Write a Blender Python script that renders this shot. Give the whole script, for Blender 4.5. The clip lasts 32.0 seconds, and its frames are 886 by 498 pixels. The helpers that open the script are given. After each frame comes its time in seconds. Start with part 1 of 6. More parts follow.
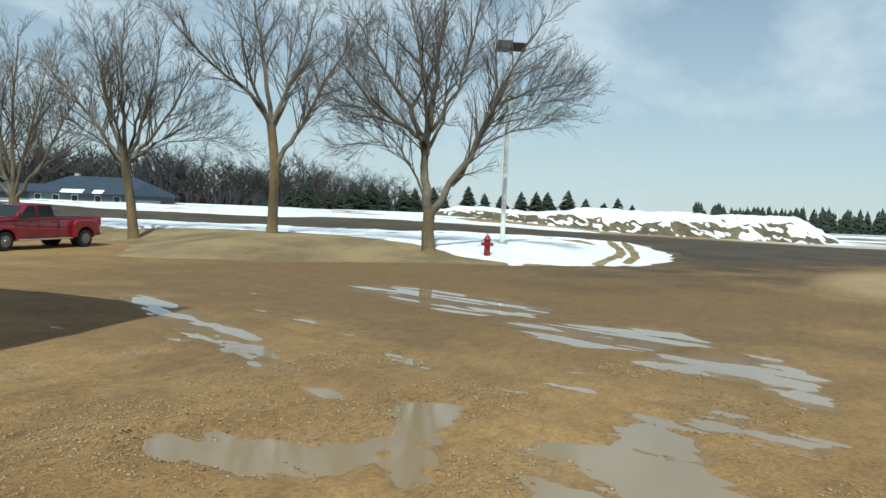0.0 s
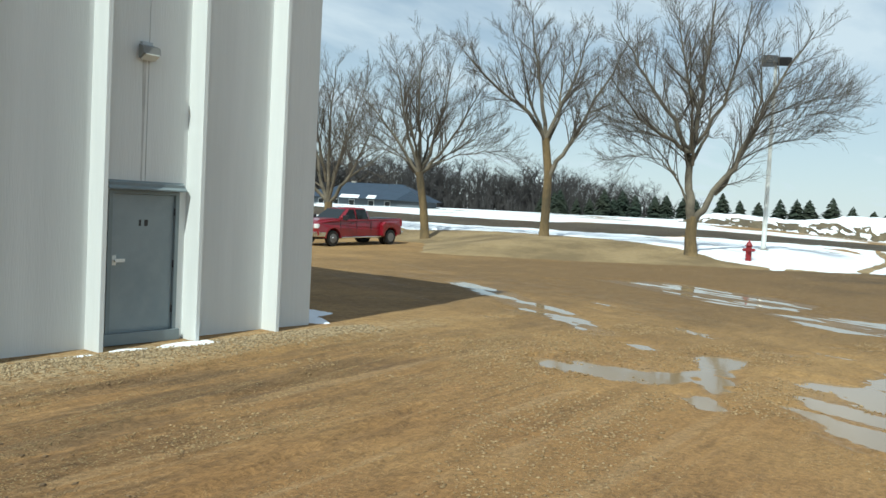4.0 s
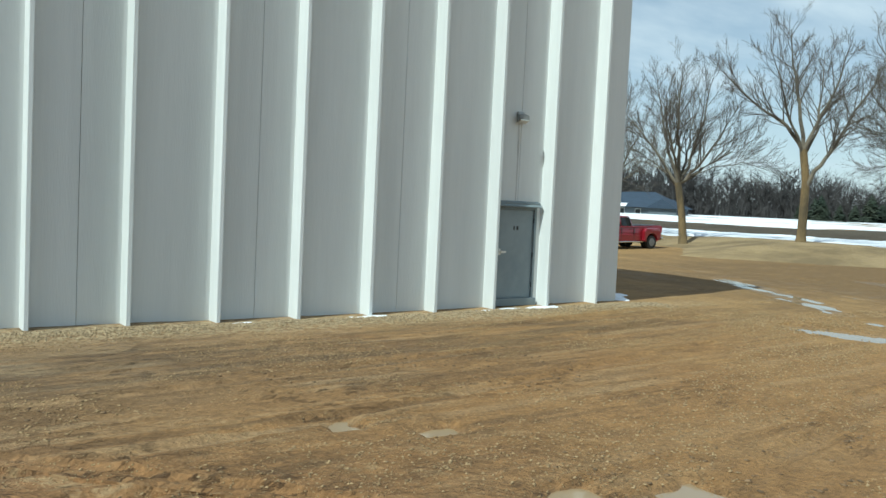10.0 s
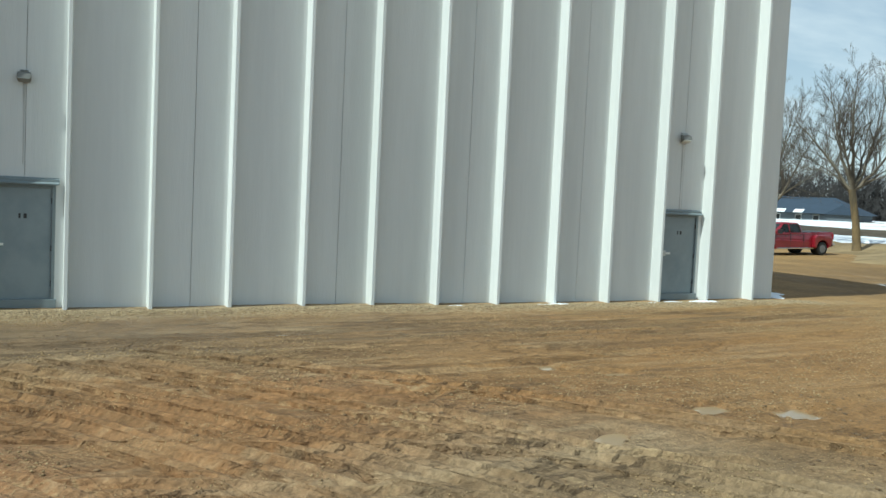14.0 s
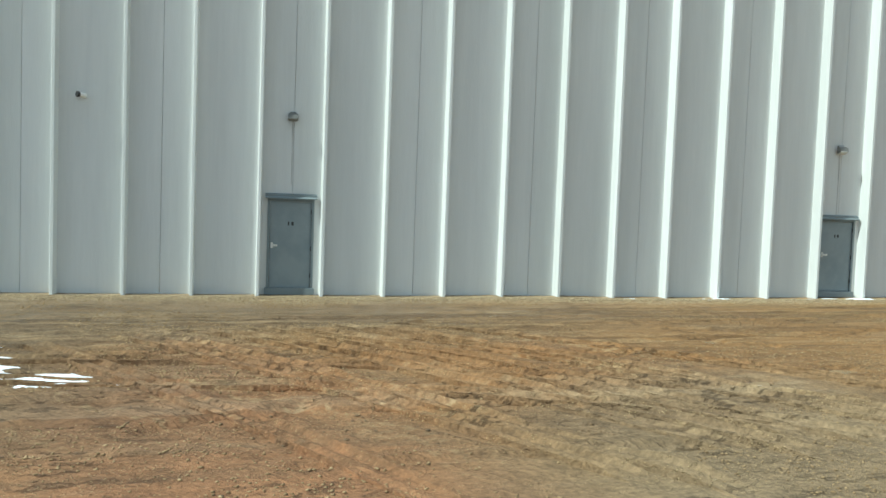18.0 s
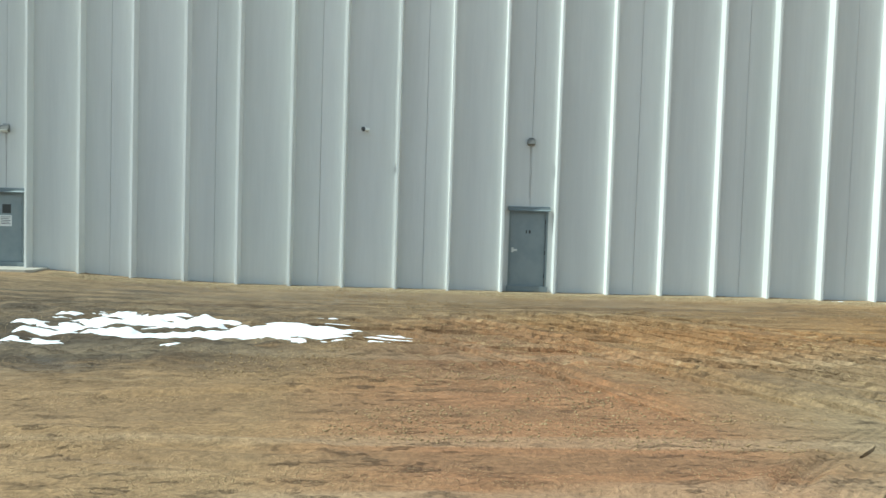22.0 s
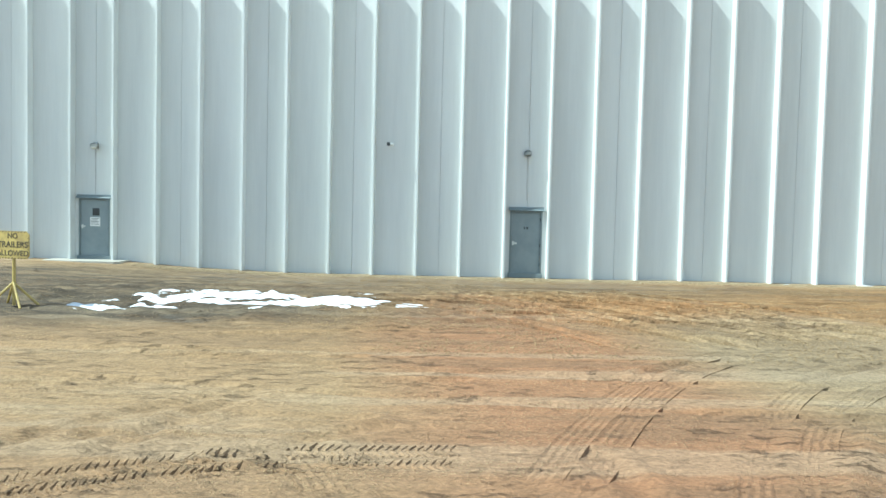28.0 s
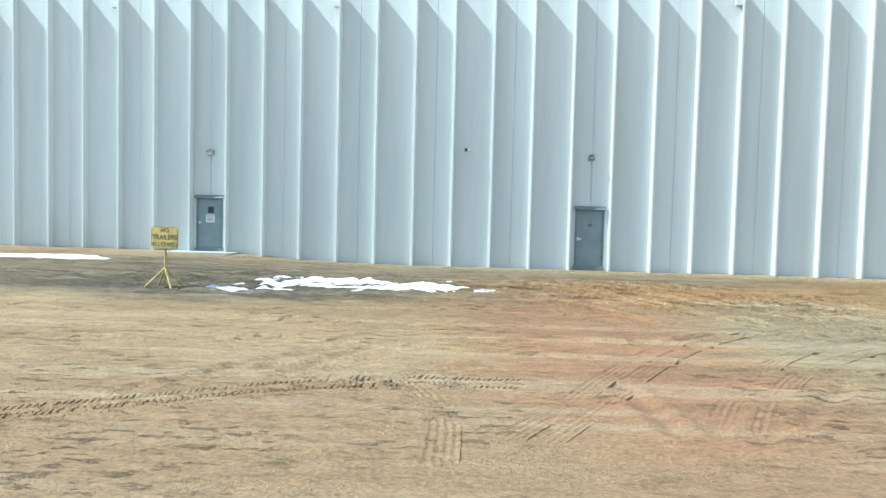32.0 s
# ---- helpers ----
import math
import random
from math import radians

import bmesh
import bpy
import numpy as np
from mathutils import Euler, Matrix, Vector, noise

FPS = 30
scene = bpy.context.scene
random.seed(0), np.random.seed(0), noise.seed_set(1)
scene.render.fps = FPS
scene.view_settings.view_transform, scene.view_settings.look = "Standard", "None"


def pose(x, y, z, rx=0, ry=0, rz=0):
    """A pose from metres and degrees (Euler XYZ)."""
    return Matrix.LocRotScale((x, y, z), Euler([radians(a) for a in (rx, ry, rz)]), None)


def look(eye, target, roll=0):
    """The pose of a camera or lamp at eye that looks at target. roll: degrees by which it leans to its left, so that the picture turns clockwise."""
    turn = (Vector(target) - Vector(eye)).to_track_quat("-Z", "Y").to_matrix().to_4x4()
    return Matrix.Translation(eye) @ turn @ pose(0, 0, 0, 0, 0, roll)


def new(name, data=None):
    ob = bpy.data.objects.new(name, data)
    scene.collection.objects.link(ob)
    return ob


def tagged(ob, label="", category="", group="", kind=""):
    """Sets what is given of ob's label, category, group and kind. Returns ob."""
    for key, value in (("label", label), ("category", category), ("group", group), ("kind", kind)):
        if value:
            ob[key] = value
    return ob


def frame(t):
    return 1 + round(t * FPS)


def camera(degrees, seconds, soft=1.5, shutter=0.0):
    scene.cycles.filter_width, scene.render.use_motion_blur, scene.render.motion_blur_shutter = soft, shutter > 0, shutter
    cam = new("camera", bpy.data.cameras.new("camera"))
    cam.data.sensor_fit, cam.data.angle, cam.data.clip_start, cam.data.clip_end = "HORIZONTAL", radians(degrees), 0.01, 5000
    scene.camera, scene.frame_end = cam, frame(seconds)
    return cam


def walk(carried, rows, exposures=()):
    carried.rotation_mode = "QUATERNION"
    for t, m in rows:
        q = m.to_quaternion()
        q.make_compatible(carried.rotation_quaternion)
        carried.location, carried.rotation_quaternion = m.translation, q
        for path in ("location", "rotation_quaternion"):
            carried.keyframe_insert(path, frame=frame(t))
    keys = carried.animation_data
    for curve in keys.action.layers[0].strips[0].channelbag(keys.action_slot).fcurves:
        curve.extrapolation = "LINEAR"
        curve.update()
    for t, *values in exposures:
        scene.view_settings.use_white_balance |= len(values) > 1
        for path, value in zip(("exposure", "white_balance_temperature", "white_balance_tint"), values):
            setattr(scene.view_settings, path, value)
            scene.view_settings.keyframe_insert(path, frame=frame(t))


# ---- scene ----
cam = camera(55.32, 32.0)
EXPOSURES = [(0.0, 0.0, 5780, -6), (3.0, 0.18, 5850, -5), (6.0, 0.16, 5760, -6), (9.0, 0.17, 5640, -8), (12.0, 0.17, 5720, -8), (19.0, 0.42, 5760, -9), (24.0, 0.62, 5700, -9), (28.0, 0.94, 5380, -10), (32.0, 0.97, 5140, -9)]
PATH = [
    (0, (-4.463, -9.535, 2.188), (4.751, -5.670, 1.769), 2.26),
    (0.5, (-5.083, -9.639, 2.196), (4.054, -5.593, 1.796), 2.50),
    (1, (-5.693, -9.703, 2.186), (3.307, -5.362, 1.796), 2.58),
    (1.5, (-6.381, -9.716, 2.164), (2.412, -4.970, 1.753), 2.55),
    (2, (-7.006, -9.799, 2.148), (1.465, -4.501, 1.717), 2.98),
    (2.5, (-7.624, -9.951, 2.144), (0.627, -4.319, 1.700), 3.12),
    (3, (-8.143, -10.134, 2.142), (-0.148, -4.146, 1.679), 3.01),
    (3.5, (-8.589, -10.367, 2.138), (-0.784, -4.135, 1.659), 2.98),
    (5.5, (-9.966, -11.787, 2.130), (-2.243, -5.452, 1.647), 2.86),
    (6, (-10.356, -12.093, 2.140), (-2.632, -5.760, 1.658), 2.86),
    (6.5, (-10.747, -12.396, 2.158), (-3.057, -6.023, 1.673), 2.75),
    (7, (-11.233, -12.613, 2.147), (-3.656, -6.108, 1.640), 2.65),
    (7.5, (-11.700, -12.874, 2.156), (-4.298, -6.171, 1.634), 2.83),
    (8, (-12.197, -13.083, 2.166), (-5.059, -6.102, 1.623), 2.68),
    (8.5, (-12.705, -13.350, 2.175), (-5.879, -6.063, 1.621), 2.81),
    (9, (-13.221, -13.638, 2.185), (-6.752, -6.033, 1.629), 2.58),
    (9.5, (-13.785, -13.930, 2.182), (-7.755, -5.972, 1.631), 2.57),
    (10, (-14.268, -14.260, 2.182), (-8.598, -6.041, 1.640), 2.70),
    (10.5, (-14.665, -14.539, 2.188), (-9.382, -6.065, 1.651), 2.65),
    (11, (-15.086, -14.919, 2.199), (-10.153, -6.237, 1.654), 2.63),
    (11.5, (-15.434, -15.272, 2.205), (-10.802, -6.427, 1.647), 2.78),
    (12, (-15.642, -15.666, 2.217), (-11.191, -6.729, 1.658), 2.83),
    (12.5, (-15.896, -16.081, 2.224), (-11.562, -7.086, 1.662), 2.71),
    (13, (-16.099, -16.495, 2.233), (-11.879, -7.447, 1.667), 2.71),
    (13.5, (-16.350, -16.916, 2.239), (-12.199, -7.836, 1.674), 2.68),
    (14, (-16.566, -17.311, 2.240), (-12.586, -8.155, 1.676), 2.65),
    (14.5, (-16.811, -17.711, 2.244), (-13.047, -8.464, 1.676), 2.46),
    (16.5, (-17.801, -19.317, 2.254), (-14.864, -9.775, 1.686), 2.24),
    (17, (-18.035, -19.776, 2.262), (-15.336, -10.164, 1.690), 2.37),
    (17.5, (-18.223, -20.163, 2.270), (-15.738, -10.493, 1.705), 2.29),
    (18, (-18.448, -20.561, 2.263), (-16.225, -10.827, 1.710), 2.10),
    (18.5, (-18.692, -21.027, 2.262), (-16.797, -11.224, 1.712), 1.98),
    (19, (-18.934, -21.443, 2.270), (-17.437, -11.570, 1.732), 1.89),
    (19.5, (-19.150, -21.924, 2.277), (-18.043, -12.000, 1.743), 1.93),
    (20, (-19.358, -22.366, 2.282), (-18.614, -12.408, 1.752), 1.94),
    (20.5, (-19.507, -22.905, 2.284), (-19.056, -12.929, 1.768), 1.84),
    (21, (-19.600, -23.288, 2.280), (-19.346, -13.305, 1.760), 1.64),
    (21.5, (-19.634, -23.699, 2.276), (-19.624, -13.712, 1.758), 1.87),
    (22, (-19.636, -24.141, 2.274), (-19.765, -14.155, 1.767), 1.76),
    (22.5, (-19.608, -24.564, 2.274), (-19.826, -14.579, 1.767), 1.70),
    (23, (-19.505, -24.912, 2.274), (-19.756, -14.928, 1.771), 1.61),
    (23.5, (-19.469, -25.379, 2.266), (-19.718, -15.394, 1.765), 1.52),
    (24, (-19.405, -25.740, 2.256), (-19.653, -15.755, 1.760), 1.49),
    (24.5, (-19.412, -26.152, 2.251), (-19.650, -16.167, 1.761), 1.47),
    (25, (-19.395, -26.567, 2.254), (-19.642, -16.582, 1.767), 1.45),
    (25.5, (-19.366, -26.982, 2.263), (-19.615, -16.997, 1.777), 1.38),
    (27.5, (-19.283, -28.690, 2.292), (-19.629, -18.709, 1.792), 1.33),
    (28, (-19.283, -29.157, 2.295), (-19.651, -19.177, 1.790), 1.35),
    (28.5, (-19.278, -29.645, 2.313), (-19.700, -19.667, 1.798), 1.34),
    (29, (-19.302, -30.024, 2.317), (-19.806, -20.050, 1.788), 1.30),
    (29.5, (-19.296, -30.520, 2.323), (-19.936, -20.555, 1.780), 1.32),
    (30, (-19.283, -30.950, 2.329), (-20.036, -20.994, 1.773), 1.30),
    (30.5, (-19.234, -31.423, 2.350), (-20.127, -21.479, 1.786), 1.38),
    (31, (-19.213, -31.837, 2.371), (-20.193, -21.901, 1.805), 1.33),
    (31.5, (-19.187, -32.302, 2.387), (-20.328, -22.384, 1.816), 1.39),
    (32, (-19.104, -32.648, 2.399), (-20.323, -22.739, 1.832), 1.41),
]
walk(cam, [(t, look(eye, target, roll)) for t, eye, target, roll in PATH], EXPOSURES)

# ---- daylight ----
SUN_AZ, SUN_EL = radians(13.9), radians(49.0)          # azimuth along the long wall, from its open end
SUN_WAY = Vector((math.cos(SUN_AZ) * math.cos(SUN_EL), math.sin(SUN_AZ) * math.cos(SUN_EL), -math.sin(SUN_EL)))
sun = new("sun", bpy.data.lights.new("sun", "SUN"))
sun.data.energy, sun.data.angle, sun.data.color = 4.3, radians(0.6), (1.0, 0.955, 0.885)
sun.matrix_world = look((0, 0, 60), Vector((0, 0, 60)) + SUN_WAY)

world = bpy.data.worlds.new("sky")
scene.world = world
world.use_nodes = True
wt = world.node_tree
wt.nodes.clear()
w_out, w_bg, w_sky = wt.nodes.new("ShaderNodeOutputWorld"), wt.nodes.new("ShaderNodeBackground"), wt.nodes.new("ShaderNodeTexSky")
w_sky.sky_type, w_sky.sun_disc = "NISHITA", False
w_sky.sun_elevation, w_sky.sun_rotation = SUN_EL, math.atan2(-SUN_WAY.x, -SUN_WAY.y)
w_sky.air_density, w_sky.dust_density, w_sky.ozone_density = 1.0, 0.2, 1.6
w_bg.inputs["Strength"].default_value = 0.072
# broad thin clouds, flattened towards the horizon
w_tc, w_sep, w_add, w_div, w_com = (wt.nodes.new(n) for n in ("ShaderNodeTexCoord", "ShaderNodeSeparateXYZ", "ShaderNodeMath", "ShaderNodeVectorMath", "ShaderNodeCombineXYZ"))
wt.links.new(w_tc.outputs["Generated"], w_sep.inputs[0])
w_add.operation, w_add.inputs[1].default_value = "ADD", 0.14
wt.links.new(w_sep.outputs["Z"], w_add.inputs[0])
for k in "XYZ":
    wt.links.new(w_add.outputs[0], w_com.inputs[k])
w_div.operation = "DIVIDE"
wt.links.new(w_tc.outputs["Generated"], w_div.inputs[0])
wt.links.new(w_com.outputs[0], w_div.inputs[1])
w_map, w_n, w_ramp, w_mix = (wt.nodes.new(n) for n in ("ShaderNodeMapping", "ShaderNodeTexNoise", "ShaderNodeValToRGB", "ShaderNodeMixRGB"))
w_map.inputs["Rotation"].default_value = (0, 0, radians(35))
w_map.inputs["Scale"].default_value = (0.55, 1.25, 1.0)
w_map.inputs["Location"].default_value = (0.9, 0.6, 0.0)
wt.links.new(w_div.outputs[0], w_map.inputs[0])
wt.links.new(w_map.outputs[0], w_n.inputs["Vector"])
w_n.inputs["Scale"].default_value, w_n.inputs["Detail"].default_value, w_n.inputs["Roughness"].default_value = 1.5, 8.0, 0.55
w_ramp.color_ramp.elements[0].position, w_ramp.color_ramp.elements[1].position = 0.38, 0.66
w_ramp.color_ramp.elements[0].color, w_ramp.color_ramp.elements[1].color = (0.22, 0.22, 0.22, 1), (0.92, 0.92, 0.92, 1)
wt.links.new(w_n.outputs["Fac"], w_ramp.inputs[0])
w_low, w_max = wt.nodes.new("ShaderNodeMapRange"), wt.nodes.new("ShaderNodeMath")
w_low.inputs["From Min"].default_value, w_low.inputs["From Max"].default_value = 0.50, 0.0
w_low.inputs["To Min"].default_value, w_low.inputs["To Max"].default_value = 0.0, 0.72
wt.links.new(w_sep.outputs["Z"], w_low.inputs["Value"])
w_max.operation = "MAXIMUM"
wt.links.new(w_ramp.outputs[0], w_max.inputs[0])
wt.links.new(w_low.outputs[0], w_max.inputs[1])
wt.links.new(w_max.outputs[0], w_mix.inputs["Fac"])
wt.links.new(w_sky.outputs[0], w_mix.inputs["Color1"])
w_mix.inputs["Color2"].default_value = (9.4, 9.7, 10.4, 1)
wt.links.new(w_mix.outputs[0], w_bg.inputs[0])
wt.links.new(w_bg.outputs[0], w_out.inputs[0])


# ---- materials ----
def mat(name, colour, rough=0.8, metal=0.0, vary=0.25, scale=6.0, bump=0.0, bump_scale=40.0, colour2=None, mixat=(0.4, 0.62), scale2=0.7, coat=0.0, stretch=(1, 1, 1), spec=0.5):
    """A surface with grain, and with patches of a second colour at a larger scale, in metres of the world."""
    m = bpy.data.materials.new(name)
    m.use_nodes = True
    t = m.node_tree
    b = t.nodes["Principled BSDF"]
    b.inputs["Roughness"].default_value, b.inputs["Metallic"].default_value = rough, metal
    b.inputs["Coat Weight"].default_value = coat
    b.inputs["Specular IOR Level"].default_value = spec
    geo, mp, n1, n2 = (t.nodes.new(k) for k in ("ShaderNodeNewGeometry", "ShaderNodeMapping", "ShaderNodeTexNoise", "ShaderNodeTexNoise"))
    mp.inputs["Scale"].default_value = stretch
    t.links.new(geo.outputs["Position"], mp.inputs[0])
    for n, s in ((n1, scale), (n2, scale2)):
        t.links.new(mp.outputs[0], n.inputs["Vector"])
        n.inputs["Scale"].default_value, n.inputs["Detail"].default_value, n.inputs["Roughness"].default_value = s, 6.0, 0.6
    ramp = t.nodes.new("ShaderNodeValToRGB")
    ramp.color_ramp.elements[0].position, ramp.color_ramp.elements[1].position = mixat
    ramp.color_ramp.elements[0].color = (*colour, 1)
    ramp.color_ramp.elements[1].color = (*(colour2 or [c * (1 - vary) for c in colour]), 1)
    t.links.new(n2.outputs["Fac"], ramp.inputs[0])
    hsv, mr = t.nodes.new("ShaderNodeHueSaturation"), t.nodes.new("ShaderNodeMapRange")
    mr.inputs["To Min"].default_value, mr.inputs["To Max"].default_value = 1 - vary, 1 + vary
    t.links.new(n1.outputs["Fac"], mr.inputs["Value"])
    t.links.new(mr.outputs[0], hsv.inputs["Value"])
    t.links.new(ramp.outputs[0], hsv.inputs["Color"])
    t.links.new(hsv.outputs[0], b.inputs["Base Color"])
    if bump:
        n3, bp = t.nodes.new("ShaderNodeTexNoise"), t.nodes.new("ShaderNodeBump")
        t.links.new(mp.outputs[0], n3.inputs["Vector"])
        n3.inputs["Scale"].default_value, n3.inputs["Detail"].default_value = bump_scale, 5.0
        bp.inputs["Strength"].default_value, bp.inputs["Distance"].default_value = 1.0, bump
        t.links.new(n3.outputs["Fac"], bp.inputs["Height"])
        t.links.new(bp.outputs[0], b.inputs["Normal"])
    return m


def plain(name, colour, rough=0.5, metal=0.0, coat=0.0):
    m = bpy.data.materials.new(name)
    m.use_nodes = True
    b = m.node_tree.nodes["Principled BSDF"]
    b.inputs["Base Color"].default_value = (*colour, 1)
    b.inputs["Roughness"].default_value, b.inputs["Metallic"].default_value = rough, metal
    b.inputs["Coat Weight"].default_value = coat
    return m


M_CONC = mat("white_painted_concrete", (0.688, 0.697, 0.678), 0.75, vary=0.05, scale=6, bump=0.004, bump_scale=30, colour2=(0.612, 0.622, 0.606), scale2=0.35, stretch=(2.4, 2.4, 0.16))
tint, hue = M_CONC.node_tree.nodes.new("ShaderNodeObjectInfo"), next(n for n in M_CONC.node_tree.nodes if n.type == "HUE_SAT")
shade = M_CONC.node_tree.nodes.new("ShaderNodeMapRange")
shade.inputs["To Min"].default_value, shade.inputs["To Max"].default_value = 0.85, 1.35
M_CONC.node_tree.links.new(tint.outputs["Random"], shade.inputs["Value"])
M_CONC.node_tree.links.new(shade.outputs[0], hue.inputs["Saturation"])
M_STAIN = mat("dirt_streak", (0.36, 0.36, 0.34), 0.9, vary=0.2, scale=8, colour2=(0.52, 0.52, 0.50), scale2=3.0, stretch=(1, 1, 0.3))
M_BACK = mat("wall_core", (0.55, 0.56, 0.55), 0.9)
M_DOOR = mat("grey_steel_door", (0.245, 0.285, 0.295), 0.45, vary=0.06, scale=5, colour2=(0.20, 0.24, 0.255), scale2=1.2, bump=0.001, bump_scale=20)
M_FRAME = mat("grey_door_frame", (0.19, 0.225, 0.235), 0.5, vary=0.08, scale=8)
M_METAL = mat("galvanised_metal", (0.42, 0.43, 0.43), 0.42, metal=0.7, vary=0.15, scale=14)
M_DARK = plain("black_plastic", (0.02, 0.02, 0.022), 0.45)
M_LENS = plain("fixture_lens", (0.55, 0.55, 0.5), 0.15, coat=0.5)
M_WHITE = mat("white_enamel", (0.72, 0.72, 0.68), 0.45, vary=0.06, scale=12)
M_FIXTURE = mat("weathered_fixture", (0.20, 0.20, 0.185), 0.5, vary=0.2, scale=14)
M_FADED = mat("faded_black_paint", (0.05, 0.043, 0.028), 0.7, vary=0.3, scale=20, colour2=(0.14, 0.11, 0.05), scale2=14)
M_PAPER = mat("white_paper", (0.8, 0.8, 0.78), 0.8, vary=0.03, scale=20)
M_PAD = mat("pale_concrete", (0.42, 0.39, 0.33), 0.9, vary=0.15, scale=8, bump=0.004)
M_BARK = mat("grey_brown_bark", (0.185, 0.128, 0.058), 0.95, vary=0.5, scale=12, bump=0.05, bump_scale=14, colour2=(0.085, 0.066, 0.038), scale2=1.3, stretch=(1, 1, 0.3))
M_LIMB = mat("pale_limb_bark", (0.175, 0.148, 0.108), 0.9, vary=0.4, scale=8, bump=0.02, bump_scale=20, colour2=(0.085, 0.072, 0.052), scale2=0.9)
M_TWIG = mat("brown_twigs", (0.125, 0.105, 0.082), 0.9, vary=0.2, scale=3)
M_WOOD_FAR = mat("far_bare_wood", (0.068, 0.063, 0.061), 0.95, vary=0.3, scale=0.6)
M_NEEDLE = mat("dark_spruce_needles", (0.020, 0.034, 0.020), 0.8, vary=0.45, scale=1.6, colour2=(0.034, 0.042, 0.024), scale2=0.3)
M_SNOW = mat("old_snow", (0.86, 0.87, 0.90), 0.6, vary=0.05, scale=2.5, bump=0.03, bump_scale=5, colour2=(0.78, 0.79, 0.81), scale2=0.4)
M_GRASS = mat("dormant_grass", (0.325, 0.232, 0.115), 0.95, vary=0.4, scale=7, bump=0.05, bump_scale=30, colour2=(0.19, 0.132, 0.062), scale2=0.35)
M_ROAD = mat("wet_gravel_road", (0.066, 0.053, 0.039), 0.9, spec=0.12, vary=0.3, scale=3, bump=0.03, bump_scale=12, colour2=(0.095, 0.078, 0.056), scale2=0.25)
M_DIRT = mat("dark_heaped_earth", (0.092, 0.072, 0.044), 0.95, vary=0.5, scale=1.2, bump=0.15, bump_scale=3, colour2=(0.150, 0.116, 0.068), scale2=0.5)
M_RED = mat("red_car_paint", (0.215, 0.007, 0.017), 0.28, vary=0.06, scale=4, coat=0.8)
M_TYRE = mat("tyre_rubber", (0.025, 0.024, 0.022), 0.9, vary=0.3, scale=12)
M_RIM = mat("worn_steel_rim", (0.26, 0.26, 0.26), 0.5, metal=0.6, vary=0.3, scale=9)
M_CHROME = plain("chrome", (0.75, 0.75, 0.76), 0.12, metal=1.0)
M_GLASS = plain("dark_window_glass", (0.012, 0.016, 0.018), 0.06)
M_LAMP = plain("headlamp_glass", (0.75, 0.75, 0.74), 0.1, coat=1.0)
M_HYD = mat("red_hydrant_paint", (0.24, 0.012, 0.018), 0.5, vary=0.15, scale=12)
M_YELLOW = mat("yellow_paint", (0.50, 0.375, 0.115), 0.6, vary=0.2, scale=9, colour2=(0.34, 0.245, 0.085), scale2=4.0)
M_ROOF = mat("blue_grey_shingles", (0.032, 0.050, 0.078), 0.85, vary=0.15, scale=2, stretch=(1, 1, 6))
M_SIDING = mat("pale_blue_siding", (0.12, 0.145, 0.165), 0.7, vary=0.06, scale=2, stretch=(1, 1, 8))
M_ROOFTOP = mat("roof_membrane", (0.35, 0.35, 0.34), 0.9, vary=0.1, scale=1)
M_STRAW = mat("dead_straw", (0.36, 0.26, 0.125), 0.95, vary=0.4, scale=5)


# ---- builders ----
def mesh_of(name, bm):
    me = bpy.data.meshes.new(name)
    bm.to_mesh(me)
    bm.free()
    return me


def part(name, bm, material, parent, label=""):
    """One mesh object under a thing or a part; bm in the parent's frame."""
    me = bm if isinstance(bm, bpy.types.Mesh) else mesh_of(name, bm)
    if not me.materials:
        me.materials.append(material)
    ob = new(name, me)
    ob.parent = parent
    if label:
        ob["label"] = label
    return ob


def thing(name, m, label, category, group="", kind=""):
    ob = new(name)
    ob.matrix_world = m
    return tagged(ob, label, category, group, kind)


def solid(name, bm, material, label, category, group="", kind=""):
    me = bm if isinstance(bm, bpy.types.Mesh) else mesh_of(name, bm)
    me.materials.append(material)
    return tagged(new(name, me), label, category, group, kind)


def box(bm, lo, hi, bevel=0.0):
    """A box from corner lo to corner hi, its edges rounded by bevel."""
    lo, hi = Vector(lo), Vector(hi)
    r = bmesh.ops.create_cube(bm, size=1.0, matrix=Matrix.LocRotScale((lo + hi) / 2, None, hi - lo))
    if bevel:
        es = list({e for v in r["verts"] for e in v.link_edges})
        bmesh.ops.bevel(bm, geom=es, offset=bevel, segments=2, affect="EDGES", profile=0.7)
    return bm


def tube(bm, a, b, r0, r1=None, n=12, cap=True):
    a, b = Vector(a), Vector(b)
    q = (b - a).to_track_quat("Z", "Y").to_matrix().to_4x4()
    bmesh.ops.create_cone(bm, cap_ends=cap, segments=n, radius1=r0, radius2=r0 if r1 is None else r1, depth=(b - a).length, matrix=Matrix.Translation((a + b) / 2) @ q)
    return bm


